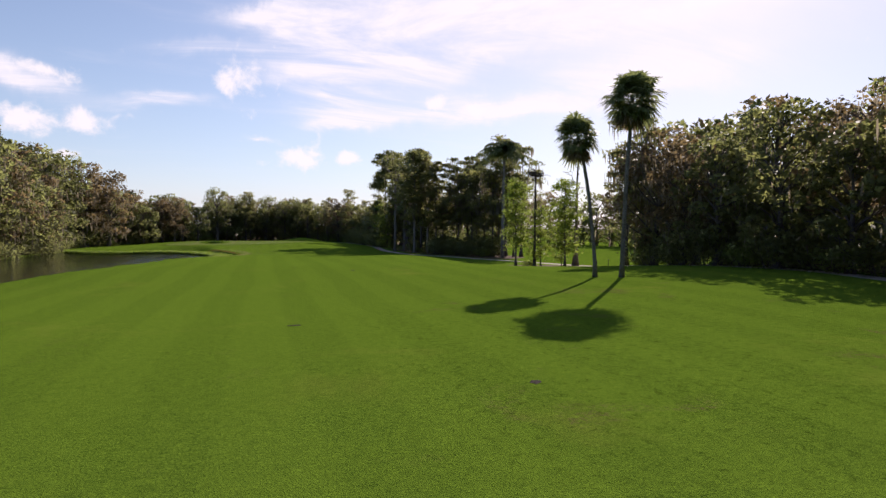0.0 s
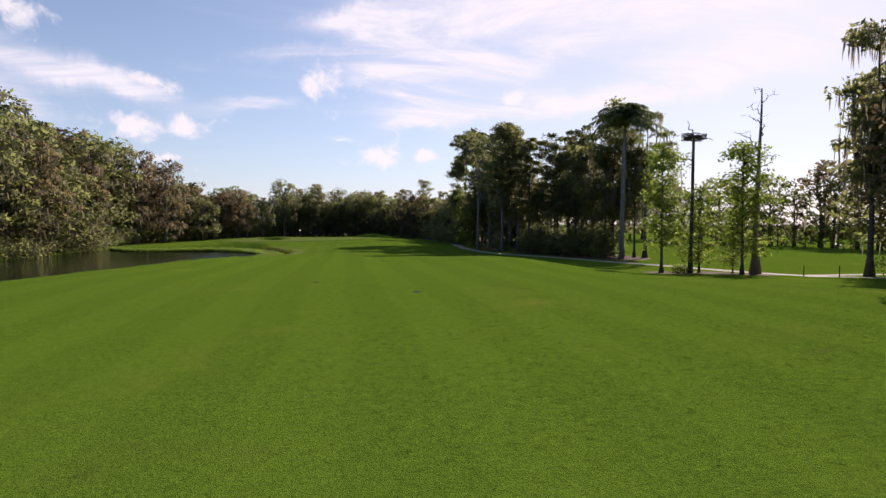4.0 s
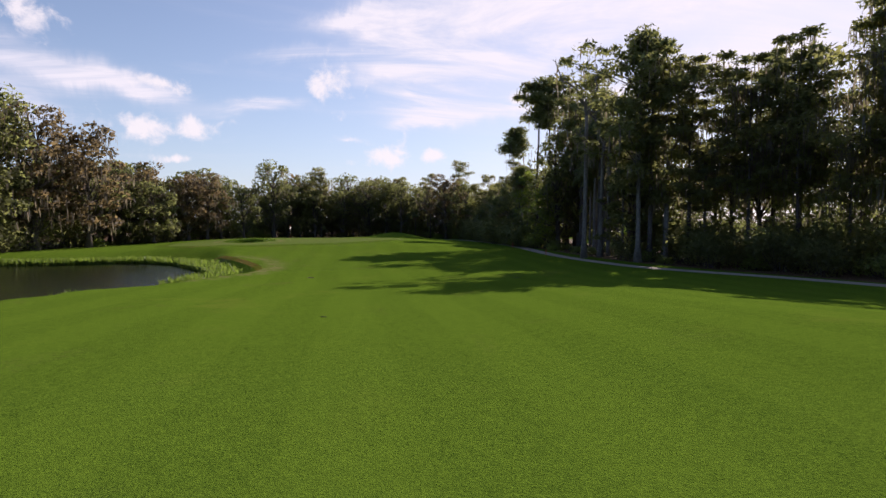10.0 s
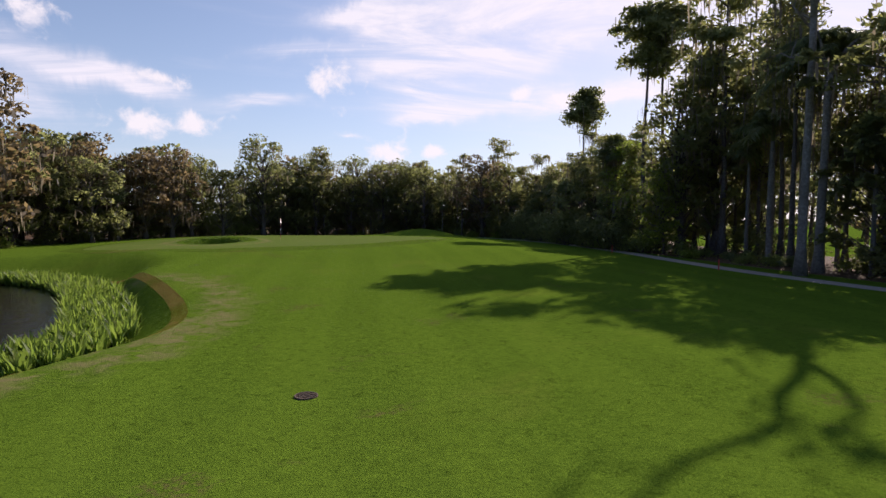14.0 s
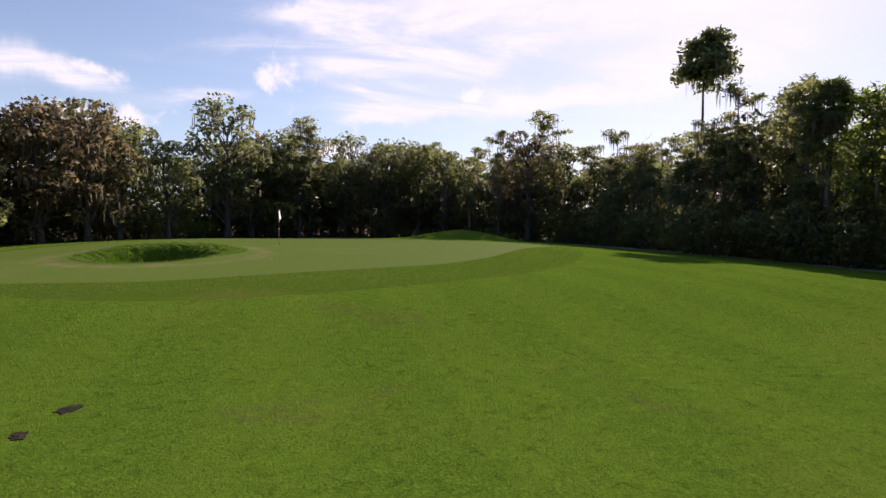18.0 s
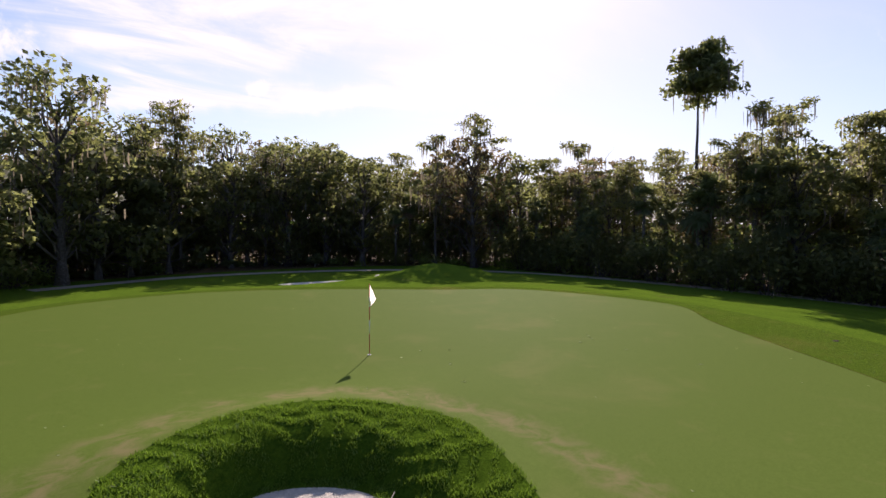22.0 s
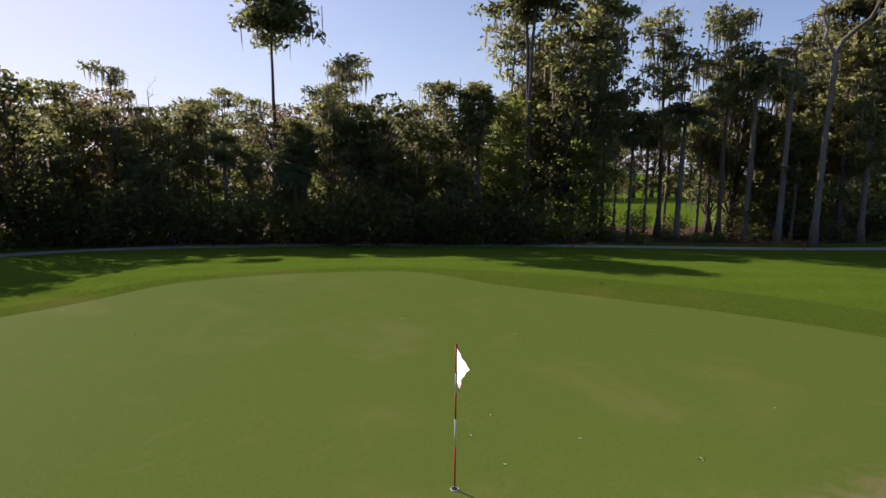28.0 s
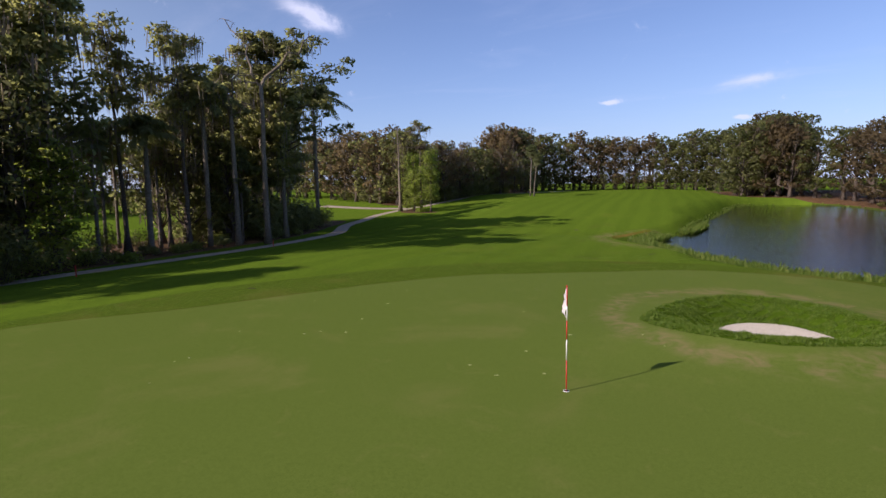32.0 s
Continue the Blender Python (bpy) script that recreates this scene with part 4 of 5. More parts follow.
KINDS = {
    "oak": [broadleaf(11, 17, 5.2, OAK_LEAF, label="broad dark-green oak with grey moss in the wood"),
            broadleaf(12, 15, 5.6, OAK_LEAF, low=0.12, label="broad dark-green oak with grey moss in the wood"),
            broadleaf(13, 19, 5.0, OAK_LEAF, low=0.25, moss=260, label="tall dark oak hung with grey moss"),
            broadleaf(14, 12, 4.4, OAK_LEAF, low=0.1, moss=60, label="smaller dense oak at the edge of the wood")],
    "rust": [broadleaf(21, 18, 5.4, RUST_LEAF, moss=330, per=118, label="brownish autumn cypress with thick moss"),
             broadleaf(22, 16, 4.8, RUST_LEAF, moss=300, low=0.15, per=118, label="brownish autumn cypress with thick moss")],
    "tall": [cypress(31, 19, 0.45, 3.0, label="tall cypress with a bare trunk and moss"),
             cypress(32, 21, 0.55, 3.2, gaps=0.3, label="tall cypress with a bare trunk and moss"),
             cypress(33, 17, 0.35, 3.4, moss=420, label="cypress hung with long grey moss"),
             cypress(34, 18, 0.3, 2.4, moss=120, gaps=0.15, label="narrow upright dark cypress")],
    "big": [cypress(39, 25, 0.26, 4.4, CYPRESS_LEAF, 420, 0.06, 48, 175, label="very tall cypress with a full mossy crown", size=0.26),
            cypress(40, 23, 0.28, 4.2, OAK_LEAF, 380, 0.08, 44, 165, label="very tall dark tree hung with moss", size=0.26),
            cypress(45, 22, 0.42, 5.4, OAK_LEAF, 220, 0.08, 48, 140, label="huge spreading tree with a pale trunk beside the cart path", size=0.26, pale=True)],
    "far": [broadleaf(15, 17, 5.8, OAK_LEAF, low=0.08, clumps=34, per=82, moss=40, label="distant dark-green oak at the far edge of the course", size=0.38),
            broadleaf(16, 15, 5.6, OAK_LEAF, low=0.06, clumps=32, per=82, moss=30, label="distant dark-green oak at the far edge of the course", size=0.38),
            broadleaf(17, 18, 5.6, RUST_LEAF, low=0.10, clumps=34, per=80, moss=60, label="distant brownish autumn tree at the far edge of the course", size=0.37)],
    "fresh": [cypress(41, 11, 0.18, 1.9, FRESH_LEAF, 0, 0.1, 50, 70, label="young light-green cypress with a slim trunk", name="young_cypress", size=0.17),
              cypress(42, 9, 0.14, 1.8, FRESH_LEAF, 0, 0.1, 46, 70, label="young light-green cypress with a slim trunk", name="young_cypress", size=0.17),
              cypress(43, 13, 0.2, 1.5, FRESH_LEAF, 0, 0.12, 60, 80, label="slender pointed young cypress on the lawn", name="young_cypress", size=0.17)],
    "sabal": [fan_palm(51, 9, label="cabbage palm with a round crown"), fan_palm(52, 6.5, 2.3, 42, 16, label="cabbage palm with brown dead fronds"),
              fan_palm(53, 12, 2.1, 52, 10, label="tall cabbage palm with a round crown"),
              fan_palm(54, 11.9, 2.25, 54, 26, 0.02, "tall cabbage palm with a curved leaning trunk", thick=0.17, bow=(-1.4, 0.8), split=True),
              fan_palm(55, 14.3, 2.5, 58, 28, 0.02, "taller cabbage palm with a full round crown", thick=0.18, bow=(-0.4, -1.2), split=True)],
    "royal": [feather_palm(61, 15, 4.0, 34, label="tall royal palm with arching feathery fronds"), feather_palm(62, 10, 3.0, 15, label="feathery palm among the trees")],
    "snag": [dead_tree(71, 14, label="bare grey dead tree in the wood"), dead_tree(72, 11, 14, 3.6, label="bare grey tree with many twigs", start=0.35, thick=0.014)],
    "lone": [cypress(35, 18.5, 0.76, 2.5, OAK_LEAF, 90, 0.30, 24, 250, label="tall tree with a long bare trunk and a small crown", droop=0.5),
             cypress(36, 21, 0.74, 2.3, OAK_LEAF, 40, 0.1, 19, 180, label="very tall tree with a slender bare trunk and high crown", droop=0.4),
             cypress(37, 19, 0.6, 3.4, CYPRESS_LEAF, 130, 0.15, 20, 165, label="tall cypress with a high flat crown"),
             cypress(38, 20, 0.55, 3.6, CYPRESS_LEAF, 160, 0.1, 22, 160, label="tall cypress with a thick pale trunk", pale=True)],
    "bush": [bush(81, 1.9, 2.4, SHRUB_LEAF, label="dense green bush at the edge of the wood"), bush(82, 1.5, 1.6, SHRUB_LEAF, 1200, label="low green bush at the edge of the wood"),
             bush(83, 2.4, 3.8, OAK_LEAF, 1800, 0.16, label="tall dark bush under the trees"), bush(84, 1.3, 1.3, FRESH_LEAF, 1100, label="light-green low bush under the trees"),
             # thicket in the darker oak leaves, so the colour stands for shade between trunks
             bush(85, 2.6, 5.2, OAK_LEAF, 2100, 0.18, label="tall thicket in darker leaves that imitate shade under the trees")],
    "palmetto": [palmetto(91, 1.2, "saw palmetto with spiky fan leaves")],
}
USED = set()
FAR_SPOTS = []


def plant(kind, which, x, y, scale=1.0, turn=None, sink=0.12):
    """Sets one tree or bush of a kind at a place on the ground."""
    src = KINDS[kind][which % len(KINDS[kind])]
    if kind == "far":
        a = random.uniform(0, 2 * math.pi)
        c, s = scale * math.cos(a), scale * math.sin(a)
        FAR_SPOTS.append((which, np.array([(c, s, 0), (-s, c, 0), (0, 0, scale)]), np.array((x, y, ground_z(x, y) - 0.15))))
        return src
    a = random.uniform(0, 360) if turn is None else turn
    m = pose(x, y, ground_z(x, y) - sink, 0, 0, a) @ Matrix.Diagonal((scale, scale, scale, 1))
    if src in USED:
        ob = copy_thing(src, m)
        ob.matrix_basis = m
        return ob
    USED.add(src)
    src.matrix_basis = m
    return src


random.seed(5)
# single trees that stand out
HEROES = [("sabal", 3, 20.4, 53, 0.76), ("sabal", 4, 21.5, 51.8, 0.77), ("royal", 0, 43.2, 111.9, 1.16),
          ("big", 0, 35.1, 134.5, 0.86), ("big", 1, 45.5, 130.5, 0.86), ("big", 0, 37.6, 132, 0.75), ("big", 1, 44.6, 126.6, 0.88), ("big", 0, 46.6, 120.3, 0.84),
          ("lone", 1, 34.4, 163.1, 1.16), ("lone", 1, 36.2, 162.7, 1.18), ("tall", 3, 40.6, 163.3, 1.07), ("tall", 3, 33.8, 167.8, 0.66), ("tall", 2, 38.9, 162.5, 0.77), ("lone", 2, 38.1, 156, 1.30),
          ("tall", 2, 46, 116.5, 1.28), ("tall", 2, 48.2, 114.2, 1.18), ("tall", 1, 35.4, 145.6, 0.91), ("tall", 0, 44, 159.6, 0.97),
          ("tall", 3, 32.4, 208.1, 0.98), ("tall", 3, 21.5, 224.3, 0.84), ("tall", 3, 12.9, 221.9, 0.77),
          ("fresh", 0, 38.6, 84.6, 1.00), ("fresh", 1, 37, 88, 0.85), ("fresh", 2, 33.5, 88.5, 0.88), ("fresh", 1, 39.3, 86.5, 0.61),
          ("tall", 2, 40.7, 75.2, 1.01), ("tall", 2, 43, 75.4, 0.96), ("lone", 0, 37.6, 183.6, 1.13), ("snag", 1, 38.4, 193.9, 1.09), ("snag", 1, 11.4, 221.1, 0.96), ("snag", 0, 41.0, 85.8, 1.17),
          ("royal", 0, 35.3, 143.1, 0.87), ("royal", 1, 36.5, 148.8, 0.94), ("sabal", 2, 33.6, 167.3, 0.91), ("sabal", 0, 34.7, 177.4, 0.93), ("sabal", 1, 34.4, 181.6, 1.01),
          ("sabal", 2, 34.8, 139.1, 0.71), ("sabal", 2, 37.8, 152.7, 0.81), ("oak", 3, 36, 139.2, 0.84), ("fresh", 0, 34.2, 165.4, 1.02), ("fresh", 1, 34, 158.7, 0.94),
          ("tall", 0, 43, 178.7, 0.82), ("tall", 2, 38.8, 144.5, 0.92), ("tall", 0, 38.3, 149.6, 1.03), ("tall", 2, 41.4, 154.4, 0.99), ("bush", 3, 35.6, 88.6, 0.78), ("big", 2, 33.4, 133.8, 0.95), ("big", 1, 42.6, 132.5, 0.86), ("oak", 1, 38.2, 199, 0.68), ("oak", 0, 41.6, 194.6, 0.62), ("oak", 1, 33.9, 205.6, 0.65), ("oak", 0, 30.8, 211.5, 0.66), ("oak", 1, 39.2, 204.2, 0.69), ("oak", 0, 9.3, 219.1, 0.63), ("oak", 1, 24.2, 218.4, 0.68), ("rust", 0, -37, 181.9, 0.85), ("oak", 2, -34.5, 189.2, 0.74), ("rust", 1, -31, 175.4, 1.12), ("rust", 0, -35, 169, 1.08), ("oak", 2, -31, 187.1, 0.7), ("rust", 0, -21.4, 203, 0.74)]
for kind, which, x, y, s in HEROES:
    plant(kind, which, x, y, s, 0 if kind == "sabal" and which > 2 else None)


def belt(line, rows, gap, mix, jitter=1.2, sizes=(0.85, 1.15), depth=4.0):
    """Rows of trees along a line, the next rows set back to its right-hand side."""
    line = opened(line, 10)
    seg = np.linalg.norm(np.diff(line, axis=0), axis=1)
    far = np.concatenate([[0], np.cumsum(seg)])
    for r in range(rows):
        s = random.uniform(0, gap)
        while s < far[-1]:
            x, y = (np.interp(s, far, line[:, j]) for j in range(2))
            x2, y2 = (np.interp(min(far[-1], s + 1), far, line[:, j]) for j in range(2))
            x1, y1 = (np.interp(max(0, s - 1), far, line[:, j]) for j in range(2))
            d = math.hypot(x2 - x1, y2 - y1) + 1e-9
            off = r * depth + random.uniform(-jitter, jitter) * 0.7
            kind, which = random.choice(mix)
            plant(kind, which, x + (y2 - y1) / d * off, y - (x2 - x1) / d * off, random.uniform(*sizes))
            s += gap * random.uniform(0.7, 1.3)


OAKS = [("oak", 0), ("oak", 1), ("oak", 2), ("oak", 3)]
WILD = OAKS + [("tall", 0), ("tall", 2), ("tall", 3), ("rust", 0), ("sabal", 0), ("sabal", 1)]
FAR = [("far", 0), ("far", 1), ("far", 2)]
# west bank of the pond
WEST = [("oak", 0), ("oak", 1), ("oak", 2), ("rust", 0), ("rust", 1), ("oak", 2), ("oak", 0)]
belt([(-38.4, 138), (-38, 150), (-37.8, 160), (-36, 168)], 1, 4.6, WEST, sizes=(0.9, 1.1), depth=-4)
belt([(-35, 172), (-31, 183), (-26.5, 195)], 1, 4.6, WEST, sizes=(0.62, 0.8), depth=-4)
belt([(-43, 92), (-41.2, 110), (-39.4, 126), (-38.6, 138)], 1, 4.8, WEST, sizes=(0.88, 1.08))
belt([(-44.5, 136), (-44.5, 150), (-44, 163), (-42, 171)], 2, 5.0, WEST + FAR, sizes=(1.12, 1.32), depth=-6)
belt([(-41, 176), (-37, 189), (-30, 202)], 2, 5.4, WEST + FAR, sizes=(0.7, 0.86), depth=-6)
belt([(-24, 30), (-34, 32), (-46, 42), (-49, 70), (-48, 92), (-46, 112), (-45, 132)], 2, 5.4, FAR + [("far", 2)], sizes=(0.82, 1.0), depth=-6)
# north end
belt([(36.5, 205), (31.5, 209), (24, 217), (12, 222), (-0.3, 221)], 2, 4.2, WILD, sizes=(0.64, 0.86), depth=-5)
belt([(-0.3, 220.4), (-12.7, 212.2)], 2, 4.2, OAKS + [("rust", 1), ("sabal", 0)], sizes=(0.68, 0.9), depth=-5)
belt([(-14.5, 208.5), (-23.6, 198.2), (-29.4, 187.4)], 2, 4.6, [("oak", 0), ("oak", 1), ("oak", 2), ("rust", 0), ("rust", 1), ("oak", 0), ("sabal", 0)], sizes=(0.62, 0.78), depth=-5)
belt([(36, 217), (21, 225), (4.3, 229), (-9.7, 222)], 1, 4.4, FAR, sizes=(0.74, 0.92))
belt([(-18.2, 208.3), (-26.8, 199.7), (-33.6, 190.7)], 1, 5.4, FAR, sizes=(0.82, 0.98))
belt([(74.9, 253.9), (29.3, 268.4), (-8.4, 268.6), (-43.1, 242.2), (-63.3, 202.1)], 1, 7, FAR, sizes=(0.78, 0.95))
# east strip between the fairways: tall and mossy to the south, open trunks, then a thick low wood
belt([(37.5, 134.5), (41, 128.5), (43.6, 121.5), (46, 115.5), (48, 112.6)][::-1], 1, 3.4, [("tall", 0), ("tall", 2), ("tall", 2), ("sabal", 2), ("oak", 3), ("rust", 1)], sizes=(0.79, 1.01))
belt([(41.5, 136.2), (46, 129), (48.4, 121.6), (51, 117)][::-1], 1, 4.4, [("tall", 0), ("tall", 2), ("oak", 2), ("rust", 0), ("oak", 0), ("tall", 1)], sizes=(0.61, 0.85), depth=4.5)
belt([(38.6, 160.5), (39.9, 149.6), (38.3, 139.5)][::-1], 2, 3.8, [("tall", 0), ("tall", 2), ("tall", 3), ("oak", 2), ("sabal", 2)], sizes=(0.72, 0.98), depth=4)
belt([(33.9, 161.5), (34.2, 167.9), (35.4, 178.2), (35.9, 189.2), (34.1, 200.5)][::-1], 1, 3.6, [("tall", 3), ("oak", 3), ("sabal", 0), ("sabal", 1), ("tall", 0), ("lone", 2)], sizes=(0.51, 0.76))
belt([(40.5, 159.2), (39.7, 166.4), (40.7, 176.6), (41.5, 188.7), (40.9, 200.1)][::-1], 2, 4.2, WILD, sizes=(0.6, 0.84), depth=5)
belt([(45.2, 157.5), (44.5, 166.4), (45.1, 180.9)][::-1], 1, 4.2, [("oak", 3), ("far", 1), ("oak", 3)], sizes=(0.68, 0.88))
belt([(39, 211), (26.5, 219), (8.8, 225), (-8, 219)], 1, 4.2, FAR, sizes=(0.6, 0.74))
# south-east wood by the start
belt([(31.5, 18.8), (35.9, 31.5), (39.3, 42.2), (40.4, 51.6), (41.6, 61.2), (44.1, 69.6), (49, 72.5)][::-1], 2, 4.6, OAKS + [("tall", 2), ("rust", 0)], sizes=(0.6, 0.78), depth=5)
belt([(46.6, 74.4), (54.9, 70.3), (68.2, 62.7), (87.1, 54.1)], 2, 5.4, FAR, sizes=(0.82, 0.99), depth=6)
belt([(46, 73), (55, 68.8), (68.4, 61.3)], 1, 4.0, [("bush", 4), ("bush", 2)], sizes=(0.84, 1.17))
belt([(43.4, 23.5), (49.9, 43.5), (50.7, 60.2), (55.2, 67.3)][::-1], 1, 6.5, FAR, sizes=(0.6, 0.74))
# far side of the next fairway, and behind the start
belt([(54, 7.7), (99.9, 49.7), (112.1, 85.2), (111.9, 134.9), (100.8, 185.7), (88.1, 224.4), (74.9, 253.9)][::-1], 1, 4.6, FAR, sizes=(0.89, 1.07))
belt([(-26.9, 32.4), (-38.9, 1.6), (-27.5, -24.2), (-0.1, -33), (25.9, -26.6), (35.9, -4.3), (33.1, 17.2)][::-1], 2, 5.2, FAR + [("far", 2)], sizes=(1.04, 1.28), depth=-7)
# bushes along the wood edges
belt([(44.3, 138.9), (43.6, 131.6), (44.5, 124)][::-1], 1, 2.8, [("bush", 2), ("bush", 4)], sizes=(0.77, 1.11))
belt([(97.7, 51), (109, 85), (108.8, 134.6), (97.8, 185.5)][::-1], 1, 3.6, [("far", 1), ("far", 0)], sizes=(0.34, 0.5))
belt([(-25.5, 30.5), (-36.2, 1.6), (-25.5, -21.5), (-0, -30.4), (24.1, -24.1), (33.3, -4.3)][::-1], 1, 3.4, [("far", 1), ("far", 0)], sizes=(0.29, 0.47))
belt([(73.7, 251), (29.2, 265.6), (-8.4, 265.6), (-42.9, 239)], 1, 6.0, [("far", 1), ("far", 0)], sizes=(0.26, 0.42))
LOW = [("bush", 0), ("bush", 1), ("bush", 2), ("bush", 3), ("palmetto", 0)]
THICK = [("bush", 2), ("bush", 4), ("bush", 0), ("oak", 3)]
belt([(33, 159.6), (33, 165.8), (33.7, 172), (34.2, 181.2), (33.7, 190.3), (31.8, 200.4)][::-1], 1, 2.0, LOW, sizes=(0.63, 1.10))
belt([(35.5, 161.2), (35.5, 170.6), (36.6, 182.3), (36.2, 193.1), (34.4, 202.8)][::-1], 2, 3.0, [("bush", 2), ("bush", 4)], sizes=(0.80, 1.26), depth=3.6)
belt([(34, 165.2), (34.5, 173.8), (34.8, 185.3), (33.2, 197.7), (29, 209.2), (18.7, 217), (3, 220.5), (-10, 213.6)][::-1], 1, 5.0, [("sabal", 0), ("sabal", 1), ("sabal", 1)], sizes=(0.65, 1.00))
belt([(33.9, 158.3), (34, 150.1), (33.2, 140.9)][::-1], 2, 2.6, [("bush", 1), ("palmetto", 0), ("bush", 3), ("bush", 0)], sizes=(0.44, 0.84), depth=2.4)
belt([(38.9, 159.5), (39.6, 149.7), (37.5, 139.5)][::-1], 1, 4.6, [("bush", 2), ("bush", 0), ("sabal", 1), ("bush", 4)], sizes=(0.53, 0.78))
belt([(36.8, 138.5), (38.3, 128.8), (41.1, 121.4), (44.8, 116.6)][::-1], 2, 3.0, [("bush", 4), ("bush", 2)], sizes=(0.86, 1.29), depth=4)
belt([(33.8, 137.6), (35.3, 129.5), (38, 121.1), (41.4, 113.6)][::-1], 2, 2.8, [("bush", 2), ("bush", 0), ("bush", 1), ("bush", 4)], sizes=(0.53, 0.93), depth=3.5)
belt([(34.2, 201), (28.5, 209), (18.6, 216.5), (4.2, 220), (-10.1, 213.4), (-24, 199), (-33.5, 178)], 2, 3.3, LOW + [("bush", 2), ("palmetto", 0)], sizes=(0.52, 1.19), depth=-3)
belt([(34.6, 206.4), (26.6, 214.2), (12.7, 222.3), (-2.4, 221.4), (-15.8, 211), (-28.5, 196)], 1, 3.0, [("bush", 4), ("bush", 2)], sizes=(0.98, 1.47))
belt([(-33, 178), (-36.8, 164), (-37.4, 152), (-38.4, 136), (-40.4, 112), (-43, 92)], 1, 3.0, [("bush", 2), ("bush", 4)], sizes=(0.86, 1.28))
belt([(34.2, 31.6), (38.1, 43.8), (38.8, 54.9), (40.5, 64.7), (44.6, 72.6)][::-1], 2, 3.0, [("bush", 2), ("bush", 4), ("bush", 0)], sizes=(0.69, 1.12), depth=3.5)


def far_wood():
    """The distant trees, joined: trunks, limbs, moss and leaves in one mesh."""
    mats = [BARK, OAK_LEAF, RUST_LEAF, MOSS]
    verts, loops, starts, kinds, soft, count, corner = [], [], [], [], [], 0, 0
    store = {}
    for n, src in enumerate(KINDS["far"]):
        rows = []
        for piece in src.children:
            me = piece.data
            v = np.empty(len(me.vertices) * 3)
            me.vertices.foreach_get("co", v)
            li = np.empty(len(me.loops), np.int64)
            me.loops.foreach_get("vertex_index", li)
            st = np.empty(len(me.polygons), np.int64)
            me.polygons.foreach_get("loop_start", st)
            nn = np.empty(len(me.vertices) * 3)
            me.vertices.foreach_get("normal", nn)
            if piece.name.startswith("crown"):
                cn = np.empty(len(me.loops) * 3)
                me.corner_normals.foreach_get("vector", cn)
                nn = nn.reshape(-1, 3)
                nn[li] = cn.reshape(-1, 3)
            rows.append((v.reshape(-1, 3), li, st, mats.index(me.materials[0]), nn.reshape(-1, 3)))
        store[n] = rows
    for which, turn, at in FAR_SPOTS:
        for v, li, st, mat, nn in store[which % len(store)]:
            verts.append(v @ turn + at)
            soft.append(nn @ turn / np.linalg.norm(turn[0]))
            loops.append(li + count)
            starts.append(st + corner)
            kinds.append(np.full(len(st), mat))
            count += len(v)
            corner += len(li)
    verts, loops, starts, kinds, soft = (np.concatenate(a) for a in (verts, loops, starts, kinds, soft))
    me = bpy.data.meshes.new("far_trees")
    me.vertices.add(len(verts))
    me.loops.add(len(loops))
    me.polygons.add(len(starts))
    me.vertices.foreach_set("co", verts.ravel())
    me.loops.foreach_set("vertex_index", loops)
    me.polygons.foreach_set("loop_start", starts)
    for m in mats:
        me.materials.append(m)
    me.polygons.foreach_set("material_index", kinds)
    me.update(calc_edges=True)
    me.polygons.foreach_set("use_smooth", [True] * len(starts))
    me.normals_split_custom_set_from_vertices(soft.tolist())
    tagged(new("far_trees", me), "distant wood of dark-green oaks and brownish autumn trees", "trees", kind="stuff")


far_wood()
for group in KINDS.values():
    for src in group:
        if src not in USED:
            for piece in list(src.children):
                bpy.data.objects.remove(piece)
            bpy.data.objects.remove(src)
# ---- the flag in its hole ----
def lettering(text, size):
    """A word or number in the built-in font, as a thin mesh lying in its own plane."""
    curve = bpy.data.curves.new("lettering", "FONT")
    curve.body, curve.size, curve.align_x, curve.align_y = text, size, "CENTER", "CENTER"
    holder = bpy.data.objects.new("lettering", curve)
    scene.collection.objects.link(holder)
    bpy.context.view_layer.update()
    me = bpy.data.meshes.new_from_object(holder)
    bpy.data.objects.remove(holder)
    return me


